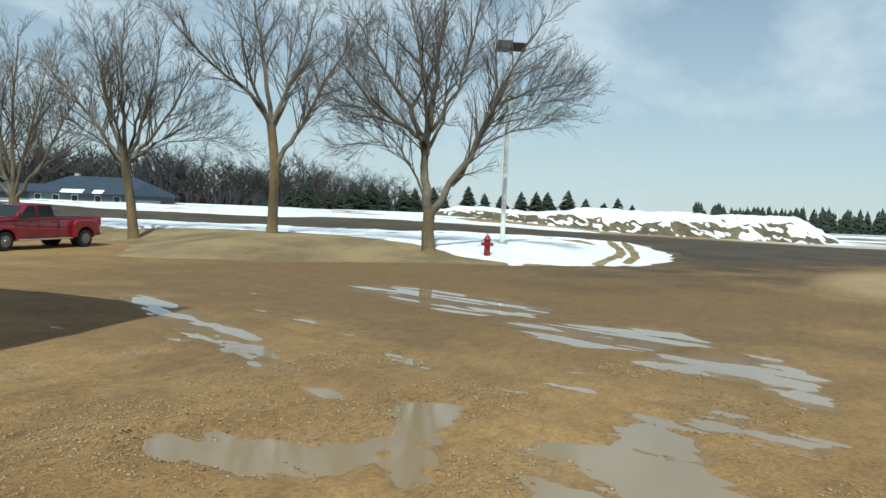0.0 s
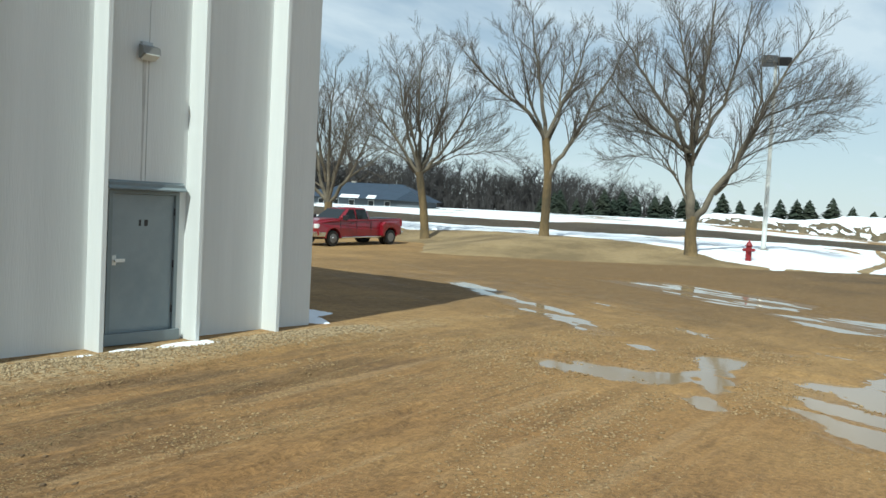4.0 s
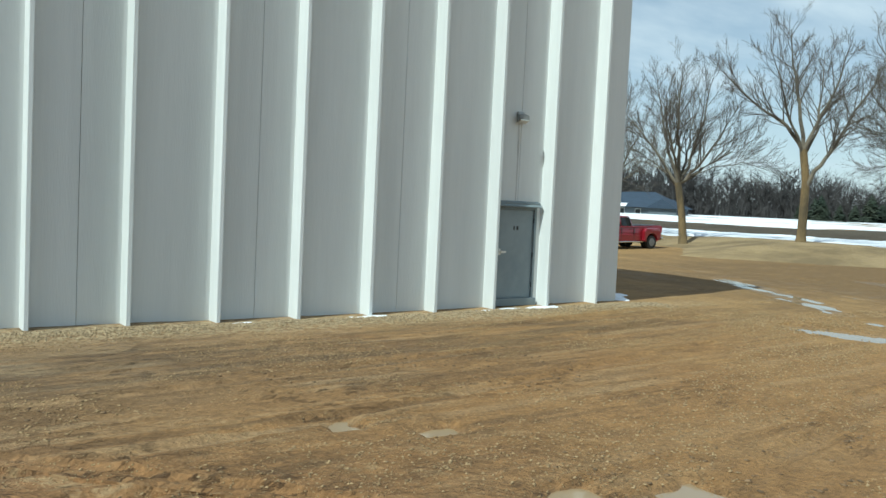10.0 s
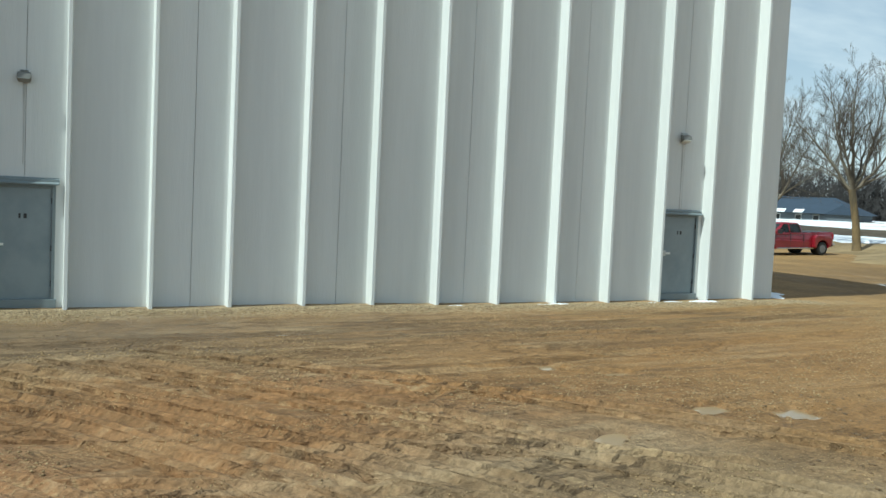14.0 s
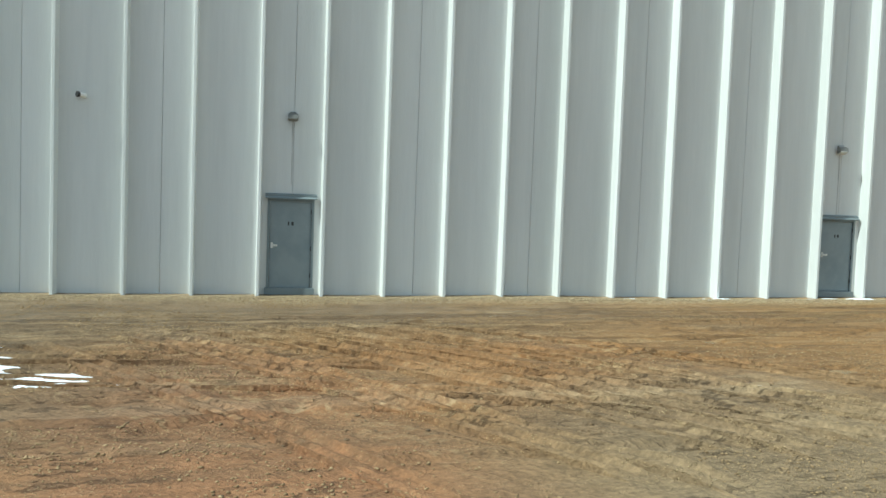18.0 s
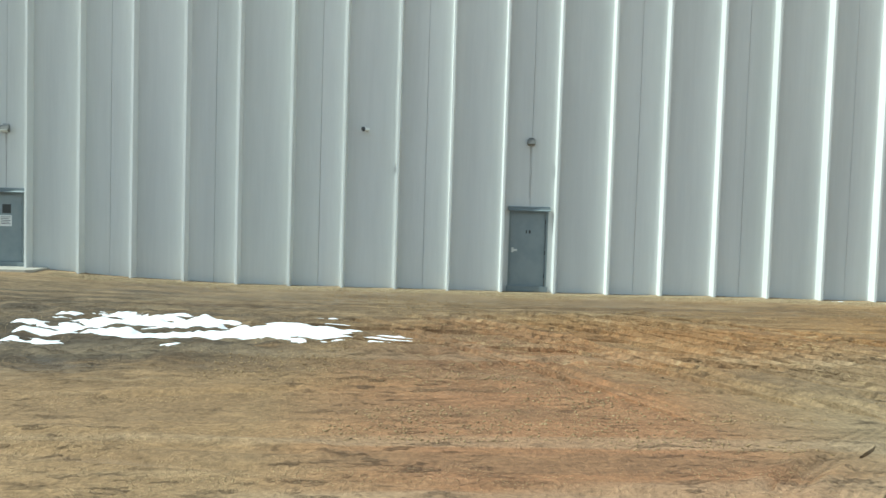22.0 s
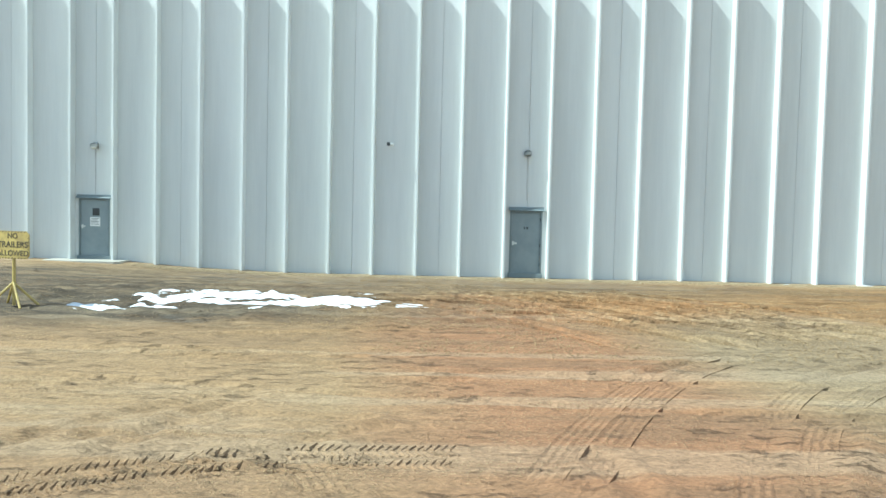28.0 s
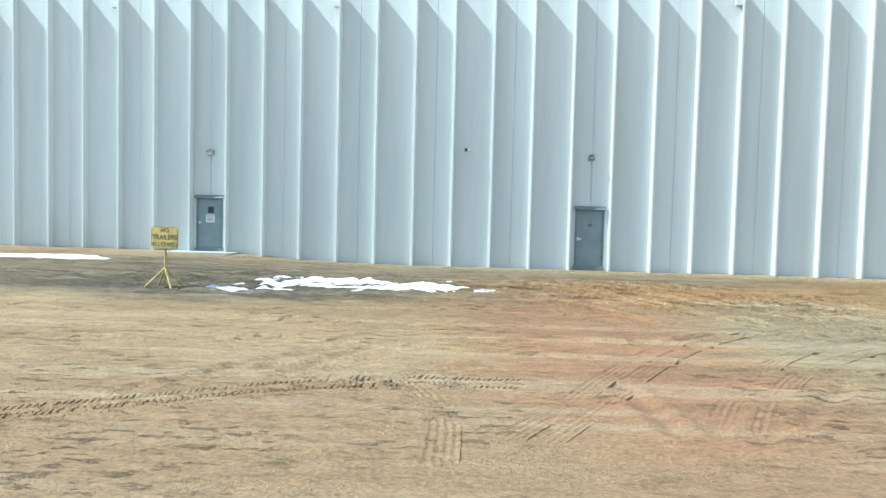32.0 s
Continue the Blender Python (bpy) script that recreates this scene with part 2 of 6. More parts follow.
def prism(bm, outline, axis, lo, hi, bevel=0.0):
    """An outline in two axes, drawn out along the third (0, 1, 2) from lo to hi."""
    at = {0: lambda u, v, w: (w, u, v), 1: lambda u, v, w: (u, w, v), 2: lambda u, v, w: (u, v, w)}[axis]
    a = [bm.verts.new(at(u, v, lo)) for u, v in outline]
    b = [bm.verts.new(at(u, v, hi)) for u, v in outline]
    n = len(a)
    faces = [bm.faces.new(a[::-1]), bm.faces.new(b)] + [bm.faces.new((a[i], a[(i + 1) % n], b[(i + 1) % n], b[i])) for i in range(n)]
    bmesh.ops.recalc_face_normals(bm, faces=faces)
    if bevel:
        es = list({e for f in faces[:2] for e in f.edges})
        bmesh.ops.bevel(bm, geom=es, offset=bevel, segments=2, affect="EDGES", profile=0.6)
    return bm


def smooth(ob):
    for p in ob.data.polygons:
        p.use_smooth = True
    return ob


def mesh_from(name, verts, faces):
    me = bpy.data.meshes.new(name)
    me.from_pydata(verts, [], faces)
    me.update()
    return me


# ---- noise on arrays ----
def _rnd(i, j, seed):
    h = (i.astype(np.int64) * 374761393 + j.astype(np.int64) * 668265263 + seed * 974711) & 0x7FFFFFFF
    h = ((h ^ (h >> 13)) * 1274126177) & 0x7FFFFFFF
    return ((h ^ (h >> 16)) & 0xFFFF) / 65535.0


def vnoise(x, y, seed=0):
    i, j = np.floor(x), np.floor(y)
    u, v = x - i, y - j
    u, v = u * u * (3 - 2 * u), v * v * (3 - 2 * v)
    a, b, c, d = _rnd(i, j, seed), _rnd(i + 1, j, seed), _rnd(i, j + 1, seed), _rnd(i + 1, j + 1, seed)
    return (a * (1 - u) + b * u) * (1 - v) + (c * (1 - u) + d * u) * v - 0.5


def fbm(x, y, seed=0, octaves=4):
    return sum(vnoise(x * 2**k, y * 2**k, seed + 17 * k) * 0.55**k for k in range(octaves))


def sstep(a, b, v):
    t = np.clip((v - a) / (b - a), 0, 1)
    return t * t * (3 - 2 * t)


def inside(x, y, poly):
    """Signed distance to a polygon, positive within."""
    px, py = np.array(poly, float).T
    d = np.full(np.shape(x), 1e9)
    odd = np.zeros(np.shape(x), bool)
    for k in range(len(px)):
        ax, ay, bx, by = px[k - 1], py[k - 1], px[k], py[k]
        t = np.clip(((x - ax) * (bx - ax) + (y - ay) * (by - ay)) / ((bx - ax) ** 2 + (by - ay) ** 2), 0, 1)
        d = np.minimum(d, np.hypot(x - ax - t * (bx - ax), y - ay - t * (by - ay)))
        cross = ((ay > y) != (by > y)) & (x < (bx - ax) * (y - ay) / (by - ay + 1e-12) + ax)
        odd ^= cross
    return np.where(odd, d, -d)


def to_line(x, y, pts):
    """Distance to a line of points."""
    d = np.full(np.shape(x), 1e9)
    for (ax, ay), (bx, by) in zip(pts[:-1], pts[1:]):
        t = np.clip(((x - ax) * (bx - ax) + (y - ay) * (by - ay)) / ((bx - ax) ** 2 + (by - ay) ** 2), 0, 1)
        d = np.minimum(d, np.hypot(x - ax - t * (bx - ax), y - ay - t * (by - ay)))
    return d


# ---- the lie of the land ----
VERGE = [(44, 75), (29, 42), (27.2, 21.5), (26.6, 19.6), (21.2, 15.2), (22.0, 12.6), (24.2, 8.4), (27.6, 3.6), (30.2, 0.6), (33.0, -1.6), (36.2, -2.9), (40.5, -3.2), (46.5, -2.2), (54.0, 1.5), (56.5, 6.5), (52.0, 13.0), (46.5, 20.0), (45.0, 27.0), (44.6, 39), (58, 75)]
WATER = -0.108
# wheel ruts, each a line of the wheel's middle
RUTS_CLAY = [
    [(-19.6, -5.4), (-17.6, -7.6), (-15.6, -10.4), (-13.6, -13.4)],
    [(-18.4, -5.2), (-16.4, -7.6), (-14.4, -10.4), (-12.6, -13.2)],
    [(-20.6, -6.2), (-18.9, -8.4), (-16.9, -11.2), (-15.0, -14.2)],
    [(-17.2, -4.8), (-15.0, -7.4), (-12.8, -10.2), (-10.9, -13.0)],
    [(-21.8, -7.0), (-20.2, -9.2), (-18.3, -12.0), (-16.6, -15.0)],
    [(-22.8, -8.4), (-18.0, -8.8), (-14.0, -9.8), (-10.5, -11.8)],
    [(-22.0, -9.8), (-18.0, -10.2), (-14.2, -11.4), (-11.5, -13.2)],
    [(-15.8, -4.4), (-13.4, -6.8), (-11.0, -9.4), (-8.8, -12.0)],
]
RUTS_TURN = [
    [(-17.3, -23.6), (-16.6, -21.3), (-15.5, -18.8), (-14.2, -16.9), (-12.5, -15.5), (-9, -13.8)],
    [(-16.8, -23.6), (-16.05, -21.2), (-15.1, -19.2), (-12.9, -16.6), (-9, -14.6)],
    [(-19.6, -24.4), (-18.8, -22.4), (-17.9, -19.7), (-16.7, -17.0), (-15.6, -15.6), (-13, -13)],
    [(-19.2, -24.4), (-18.4, -22.4), (-17.5, -19.7), (-16.3, -17.2), (-15.2, -15.8)],
    [(-25.5, -24.9), (-23.7, -23.5), (-22.9, -22.8), (-21.9, -22.2), (-20.8, -21.8), (-19.4, -21.6)],
    [(-20.0, -25.4), (-20.15, -23.5), (-20.4, -22.5), (-21.0, -21.2)],
]
RUTS_WALL = [
    [(-22, -6.3), (-14, -5.3), (-6, -3.9), (1, -2.2)],
    [(-22, -4.5), (-14, -3.6), (-6, -2.4), (1, -1.0)],
    [(-26, -8.4), (-16, -7.8), (-8, -6.2), (-2, -4.8)],
    [(-18, -11.5), (-12, -11.0), (-6, -9.4), (-3, -8.4)],
    [(-18, -13.4), (-12, -12.9), (-6, -11.4), (-3, -10.4)],
    [(-35, -15.5), (-27, -16.2), (-20, -17.2), (-12, -17.9)],
    [(-35, -17.5), (-27, -18.1), (-20, -19.0), (-12, -19.6)],
]
RUTS_SLIT = [
    [(-20.8, -18.2), (-19.4, -17.9)], [(-21.5, -13.5), (-20.5, -13.4)], [(-10.4, -5.45), (-9.7, -5.55)], [(-13.4, -8.0), (-11.8, -8.2)],
    [(-14.6, -9.4), (-12.8, -9.0)], [(-14.8, -11.25), (-13.6, -10.4), (-12.4, -9.8)], [(-13.5, -8.9), (-12.2, -7.9)], [(-16.8, -17.0), (-15.9, -16.0), (-15.0, -15.6)],
    [(-14.6, -17.3), (-13.6, -16.3), (-12.4, -15.4)], [(-23.6, -14.6), (-21.6, -13.9)], [(-19.4, -12.2), (-17.8, -11.2)],
]
RUTS_FAINT = [
    [(-21.5, -21.7), (-20.9, -21.0), (-20.2, -20.4)], [(-22.7, -21.7), (-22.4, -20.5), (-21.9, -19.0)], [(-24.2, -22.9), (-23.5, -21.0), (-22.1, -19.0)],
    [(-28.0, -18.9), (-25.6, -19.4), (-24.0, -18.7)], [(-23.0, -21.1), (-21.8, -20.2), (-20.5, -20.1)], [(-18.1, -21.1), (-17.8, -22.3), (-17.65, -23.5)],
    [(-16.15, -22.7), (-15.5, -21.5), (-14.9, -20.3)], [(-27.0, -15.4), (-24.0, -16.2), (-21.0, -16.4)], [(-12.6, -14.4), (-10.4, -13.0), (-8.0, -12.2)],
]
RUTS = RUTS_CLAY + RUTS_TURN + RUTS_WALL


# hollows that hold water: outline, width of the rim, how full (0 broken streaks, 1 one pool)
POOLS = [
    ([(17.4, 4.2), (19.4, 2.2), (19.2, 0.6), (17.8, -2.2), (16.4, -4.2), (14.8, -4.6), (13.2, -3.0), (14.0, -1.0), (15.6, 1.4)], 0.4, 0.66),
    ([(12.6, -3.0), (13.8, -5.0), (13.9, -7.4), (12.5, -8.4), (10.4, -7.4), (10.1, -6.0), (11.6, -4.6)], 0.4, 0.66),
    ([(9.1, -6.9), (11.0, -7.3), (11.6, -9.4), (10.3, -9.9), (8.6, -10.3), (6.8, -10.3), (7.0, -9.6), (8.2, -8.9)], 0.4, 0.78),
    ([(6.5, -7.9), (6.9, -8.9), (6.0, -9.5), (5.4, -10.4), (4.4, -9.9), (5.2, -8.5)], 0.5, 0.85),
    ([(12.2, 5.6), (10.9, 5.6), (9.0, 2.8), (7.2, 0.2), (5.8, -1.8), (4.7, -3.0), (5.4, -3.6), (7.1, -2.0), (9.0, 0.2), (10.6, 2.6)], 0.35, 0.54),
    ([(5.2, 0.0), (5.6, -0.2), (6.0, -0.9), (5.4, -0.8)], 0.25, 1.05),
    ([(7.0, 0.4), (7.5, -0.1), (7.4, -0.6), (6.9, -0.1)], 0.25, 0.95),
    ([(7.2, -3.4), (8.0, -3.3), (7.7, -4.4), (7.0, -5.1), (6.4, -4.6)], 0.4, 0.85),
    ([(4.6, -3.7), (5.3, -3.7), (5.2, -4.6), (4.0, -4.7), (4.0, -4.2)], 0.4, 0.95),
    ([(6.5, -5.7), (6.4, -6.6), (5.8, -6.5), (5.8, -5.8)], 0.3, 0.85),
    ([(7.9, -6.2), (8.3, -7.3), (7.7, -7.2), (7.5, -6.5)], 0.3, 0.85),
    ([(1.3, -4.0), (2.5, -3.9), (3.0, -5.2), (3.2, -6.0), (2.0, -6.2), (1.2, -5.4)], 0.5, 1.1),
    ([(4.8, -5.0), (5.0, -5.9), (3.2, -6.6), (0.6, -7.1), (0.6, -6.7), (2.9, -5.9)], 0.4, 1.0),
    ([(3.7, -6.4), (4.2, -7.6), (6.2, -7.8), (5.2, -8.8), (3.2, -9.4), (1.2, -10.0), (-0.4, -10.2), (0.2, -8.8), (1.8, -7.4)], 0.6, 0.98),
    ([(-10.5, -6.7), (-10.1, -6.6), (-10.1, -7.1), (-10.5, -7.15)], 0.15, 1.5),
    ([(-9.75, -7.3), (-9.3, -7.3), (-9.3, -7.65), (-9.75, -7.65)], 0.15, 1.5),
    ([(-9.9, -9.3), (-9.3, -9.2), (-9.3, -9.7), (-9.9, -9.75)], 0.15, 1.5),
    ([(-8.95, -9.7), (-8.4, -9.6), (-8.4, -10.15), (-8.95, -10.2)], 0.15, 1.5),
    ([(-12.5, -10.9), (-12.05, -10.8), (-11.2, -10.2), (-11.3, -10.0), (-12.5, -10.6)], 0.15, 1.4),
]


# small scattered puddles, drawn out along the wheel tracks
_rng = random.Random(3)
for _k in range(30):
    _x, _y = _rng.uniform(6.5, 17.0), _rng.uniform(-7.5, 4.5)
    _a, _l, _w = radians(_rng.gauss(66, 9)), _rng.uniform(0.35, 0.95), _rng.uniform(0.10, 0.22)
    _c, _s = math.cos(_a), math.sin(_a)
    POOLS.append(([(_x + _l * u * _c - _w * v * _s, _y + _l * u * _s + _w * v * _c) for u, v in ((-1, 0), (-0.4, -1), (0.5, -0.8), (1, 0.1), (0.3, 1), (-0.6, 0.7))], 0.18, 1.1))


def berm(u, w, seed):
    """1 on thin wandering lines, 0 between them."""
    n = vnoise(u, w, seed) + 0.5 * vnoise(u * 2.3, w * 2.1, seed + 5) + 0.2 * vnoise(u * 6, w * 4.5, seed + 9)
    return np.clip(1 - np.abs(n) / 0.11, 0, 1)


def land(x, y, fine=True):
    """Height of the ground."""
    x, y = np.asarray(x, float), np.asarray(y, float)
    base = np.interp(x, [-60, -37, -33.8, -31.6, -29.5, -26, -16, -9, -4, 0, 6, 12, 20, 27], [0.10, 0.12, 0.11, 0.09, -0.05, -0.16, -0.13, -0.10, -0.06, -0.01, -0.06, -0.08, -0.03, 0.12])
    lot = np.interp(x, [-60, -30, 8, 14, 20, 27, 40], [0.02, -0.04, -0.05, -0.07, -0.04, 0.12, 0.3])
    z = lot + (base - lot) * sstep(-7.5, -1.5, y) * (1 - sstep(6, 14, y))
    v = inside(x, y, VERGE)
    zf = 0.80 - 0.40 * sstep(12, -15, y) + (0.38 * sstep(34, 45, x) + 0.42 * sstep(45, 60, x) + 0.5 * sstep(60, 110, x)) * sstep(6, 26, y)
    bank = 0.86 + (zf - 0.86) * sstep(33, 45, x)
    z = z + (bank - z) * sstep(-0.6, 6.5, v)
    z = z + (zf - z) * sstep(40, 54, x) * (1 - sstep(-0.6, 3, v))
    away = sstep(100, 260, np.hypot(x, y))
    z = z * (1 - away) + away * np.where(y > 20, 2.2, 0.6) * sstep(20, 60, x) + away * 0.3 * (1 - sstep(20, 60, x))
    if fine:
        near = (1 - sstep(45, 70, np.hypot(x - 2, y + 6))) * (1 - sstep(-0.5, 0.6, v))
        west, east = 1 - sstep(-4, 6, x), sstep(-4, 6, x)
        worn = 0.15 + 0.55 * sstep(-6, -13, x) * sstep(-15.5, -11.5, y) + 0.25 * sstep(-18.5, -22, y) * sstep(-6, -13, x)      # how much the mud has been churned
        pressed = np.minimum.reduce([to_line(x, y, line) for line in RUTS_TURN + RUTS_CLAY])
        whole, near = near, near * (0.2 + 0.8 * (1 - np.exp(-((pressed / 0.36) ** 4))))
        # long smears along the wall to the west, across it to the east
        z = z + near * west * worn * 0.06 * fbm(x * 0.28 + 0.03 * y, y * 1.15 - 0.10 * x, 3, 5)
        u, w = x * 0.42 + y * 0.91, -x * 0.91 + y * 0.42
        z = z + near * east * 0.03 * fbm(u * 0.2, w * 1.2, 5, 5)
        churn = sstep(-0.02, 0.22, fbm(x * 0.13, y * 0.2, 77, 3))
        z = z + near * (0.008 + 0.045 * churn * west * worn) * fbm(x * 1.5, y * 2.6, 9, 4)
        near = whole
        rut = np.zeros(np.shape(x))
        for k, line in enumerate(RUTS):
            d = to_line(x, y, line) + 0.10 * fbm(x * 0.8, y * 0.8, 40 + k, 2)
            deep = 0.2 if k < len(RUTS_CLAY) + len(RUTS_TURN) else 0.9
            rut += deep * (-0.050 * np.exp(-((d / 0.12) ** 4)) + 0.02 * np.exp(-(((d - 0.22) / 0.07) ** 2)))
        z = z + near * np.clip(rut, -0.075, 0.05) * (0.55 + 0.9 * (fbm(x * 0.35, y * 0.35, 90, 2) + 0.5))
        for k, line in enumerate(RUTS_SLIT):
            d = to_line(x, y, line) + 0.06 * fbm(x * 1.6, y * 1.6, 140 + k, 2)
            z = z + near * (-0.055 * np.exp(-((d / 0.09) ** 2)) + 0.030 * np.exp(-(((d - 0.20) / 0.08) ** 2)))
        for k, line in enumerate(RUTS_FAINT):
            d = to_line(x, y, line) + 0.08 * fbm(x * 1.2, y * 1.2, 170 + k, 2)
            z = z + near * (-0.030 * np.exp(-((d / 0.13) ** 4)) + 0.026 * np.exp(-(((d - 0.24) / 0.09) ** 2)))
        # sharp little berms of mud squeezed up beside wheels
        du, dw = 0.67 * x - 0.74 * y, 0.74 * x + 0.67 * y
        spots = sstep(-0.08, 0.10, fbm(x * 0.4, y * 0.6, 97, 3))
        diag = np.exp(-(((x + 15.5) / 7.5) ** 4 + ((y + 9.0) / 5.0) ** 4)) * sstep(-0.15, 0.05, fbm(x * 0.5, y * 0.5, 95, 3))
        free = 1 - 0.9 * np.exp(-((pressed / 0.36) ** 4))
        z = z + near * west * free * worn * (0.030 * diag * berm(du * 0.22, dw * 1.1, 81) + 0.022 * (1 - 0.7 * diag) * spots * berm(x * 0.25 + 0.05 * y, y * 1.2 - 0.1 * x, 85))
        soft = np.exp(-(((x + 27) / 8.5) ** 2 + ((y + 9.8) / 3.8) ** 2))
        z = z + near * soft * (1 - 0.8 * np.exp(-((pressed / 0.36) ** 4))) * (0.15 * fbm(x * 0.8, y * 1.9, 21, 4) + 0.13 * fbm(x * 2.4, y * 3.4, 27, 3) + 0.02)
        keep = sstep(-0.75, -0.15, y) * sstep(-60, -50, x) * (1 - sstep(1.0, 2.0, x))
        plain_z = lot + (base - lot) * sstep(-7.5, -1.5, y)
        z = z * (1 - keep * 0.8) + plain_z * keep * 0.8
        # standing water: firm ground stays above it, hollows dip under it
        z = z + near * west * (1 - keep) * 0.016 * worn * fbm(x * 3.6, y * 4.6, 71, 3) * (1 - np.exp(-((pressed / 0.36) ** 4)))
        wetland = sstep(-15, -12, x) * (1 - sstep(24, 26, x)) * sstep(-15, -13, y) * (1 - sstep(6, 8, y)) * near
        dry = np.maximum(z, WATER + 0.014 + 0.02 * (fbm(x * 1.1, y * 1.1, 33, 3) + 0.4))
        far = sstep(8.0, 10.5, x)
        streak = (1 - far) * (fbm(u * 0.7, w * 4.2, 15, 3) + 0.40 * fbm(x * 1.9, y * 1.9, 19, 3)) + far * (1.5 * fbm(u * 0.36, w * 2.4, 16, 3) + 0.25 * fbm(x * 1.3, y * 1.3, 20, 2))
        for outline, rim, full in POOLS:
            m = sstep(-0.5 * rim, rim, inside(x, y, outline) + 0.5 * rim * fbm(x * 1.2, y * 1.2, 61, 3))
            dip = WATER - 0.10 * (streak - 0.26 + 0.55 * full * m) + 0.055 * (1 - m)
            dip = np.clip(dip, WATER - 0.05, WATER + 0.005 + 0.06 * (1 - m))
            dry = np.minimum(dry, np.where(m > 0, dip, 9.0))
        z = z + (dry - z) * wetland
    return z


def z_at(x, y):
    return float(land(np.array([x]), np.array([y]))[0])


def grid_mesh(name, xs, ys, zs, keep=None):
    """A sheet over a grid; keep: which cells."""
    nx, ny = len(xs), len(ys)
    gx, gy = np.meshgrid(xs, ys)
    co = np.stack([gx, gy, zs], -1).reshape(-1, 3)
    idx = np.arange(nx * ny).reshape(ny, nx)
    q = np.stack([idx[:-1, :-1], idx[:-1, 1:], idx[1:, 1:], idx[1:, :-1]], -1).reshape(-1, 4)
    if keep is not None:
        q = q[keep.reshape(-1)]
        used, inv = np.unique(q, return_inverse=True)
        co, q = co[used], inv.reshape(-1, 4)
    me = bpy.data.meshes.new(name)
    me.vertices.add(len(co))
    me.vertices.foreach_set("co", co.ravel())
    me.loops.add(len(q) * 4)
    me.loops.foreach_set("vertex_index", q.ravel())
    me.polygons.add(len(q))
    me.polygons.foreach_set("loop_start", np.arange(0, len(q) * 4, 4))
    me.polygons.foreach_set("use_smooth", np.ones(len(q), bool))
    me.update(calc_edges=True)
    return me


def drape(name, poly, rise, material, label, category, res=0.4, edge=1.0, rough=0.6, nscale=0.6, seed=5, holes=(), kind="structure", relief=0.0, bias=0.0, sx=1.0):
    """A layer lying on the land, as thick as rise, whose ragged edge dips under the ground."""
    p = np.array(poly, float)
    xs = np.arange(p[:, 0].min() - edge - res, p[:, 0].max() + edge + 2 * res, res)
    ys = np.arange(p[:, 1].min() - edge - res, p[:, 1].max() + edge + 2 * res, res)
    gx, gy = np.meshgrid(xs, ys)
    s = np.clip(inside(gx, gy, poly) / edge, -2, 1) + rough * 2 * fbm(gx * nscale * sx, gy * nscale, seed, 4) + bias
    for line, width in holes:
        s = np.minimum(s, (to_line(gx, gy, line) - width) / 0.12)
    zs = land(gx, gy) + np.clip(s, -1.0, 1.0) * rise + relief * (fbm(gx * 0.8, gy * 0.8, seed + 3, 4)) * np.clip(s, 0, 1)
    c = s[:-1, :-1], s[:-1, 1:], s[1:, 1:], s[1:, :-1]
    keep = np.maximum.reduce(c) > -0.15
    me = grid_mesh(name, xs, ys, zs, keep)
    me.materials.append(material)
    return tagged(new(name, me), label, category, "", kind)


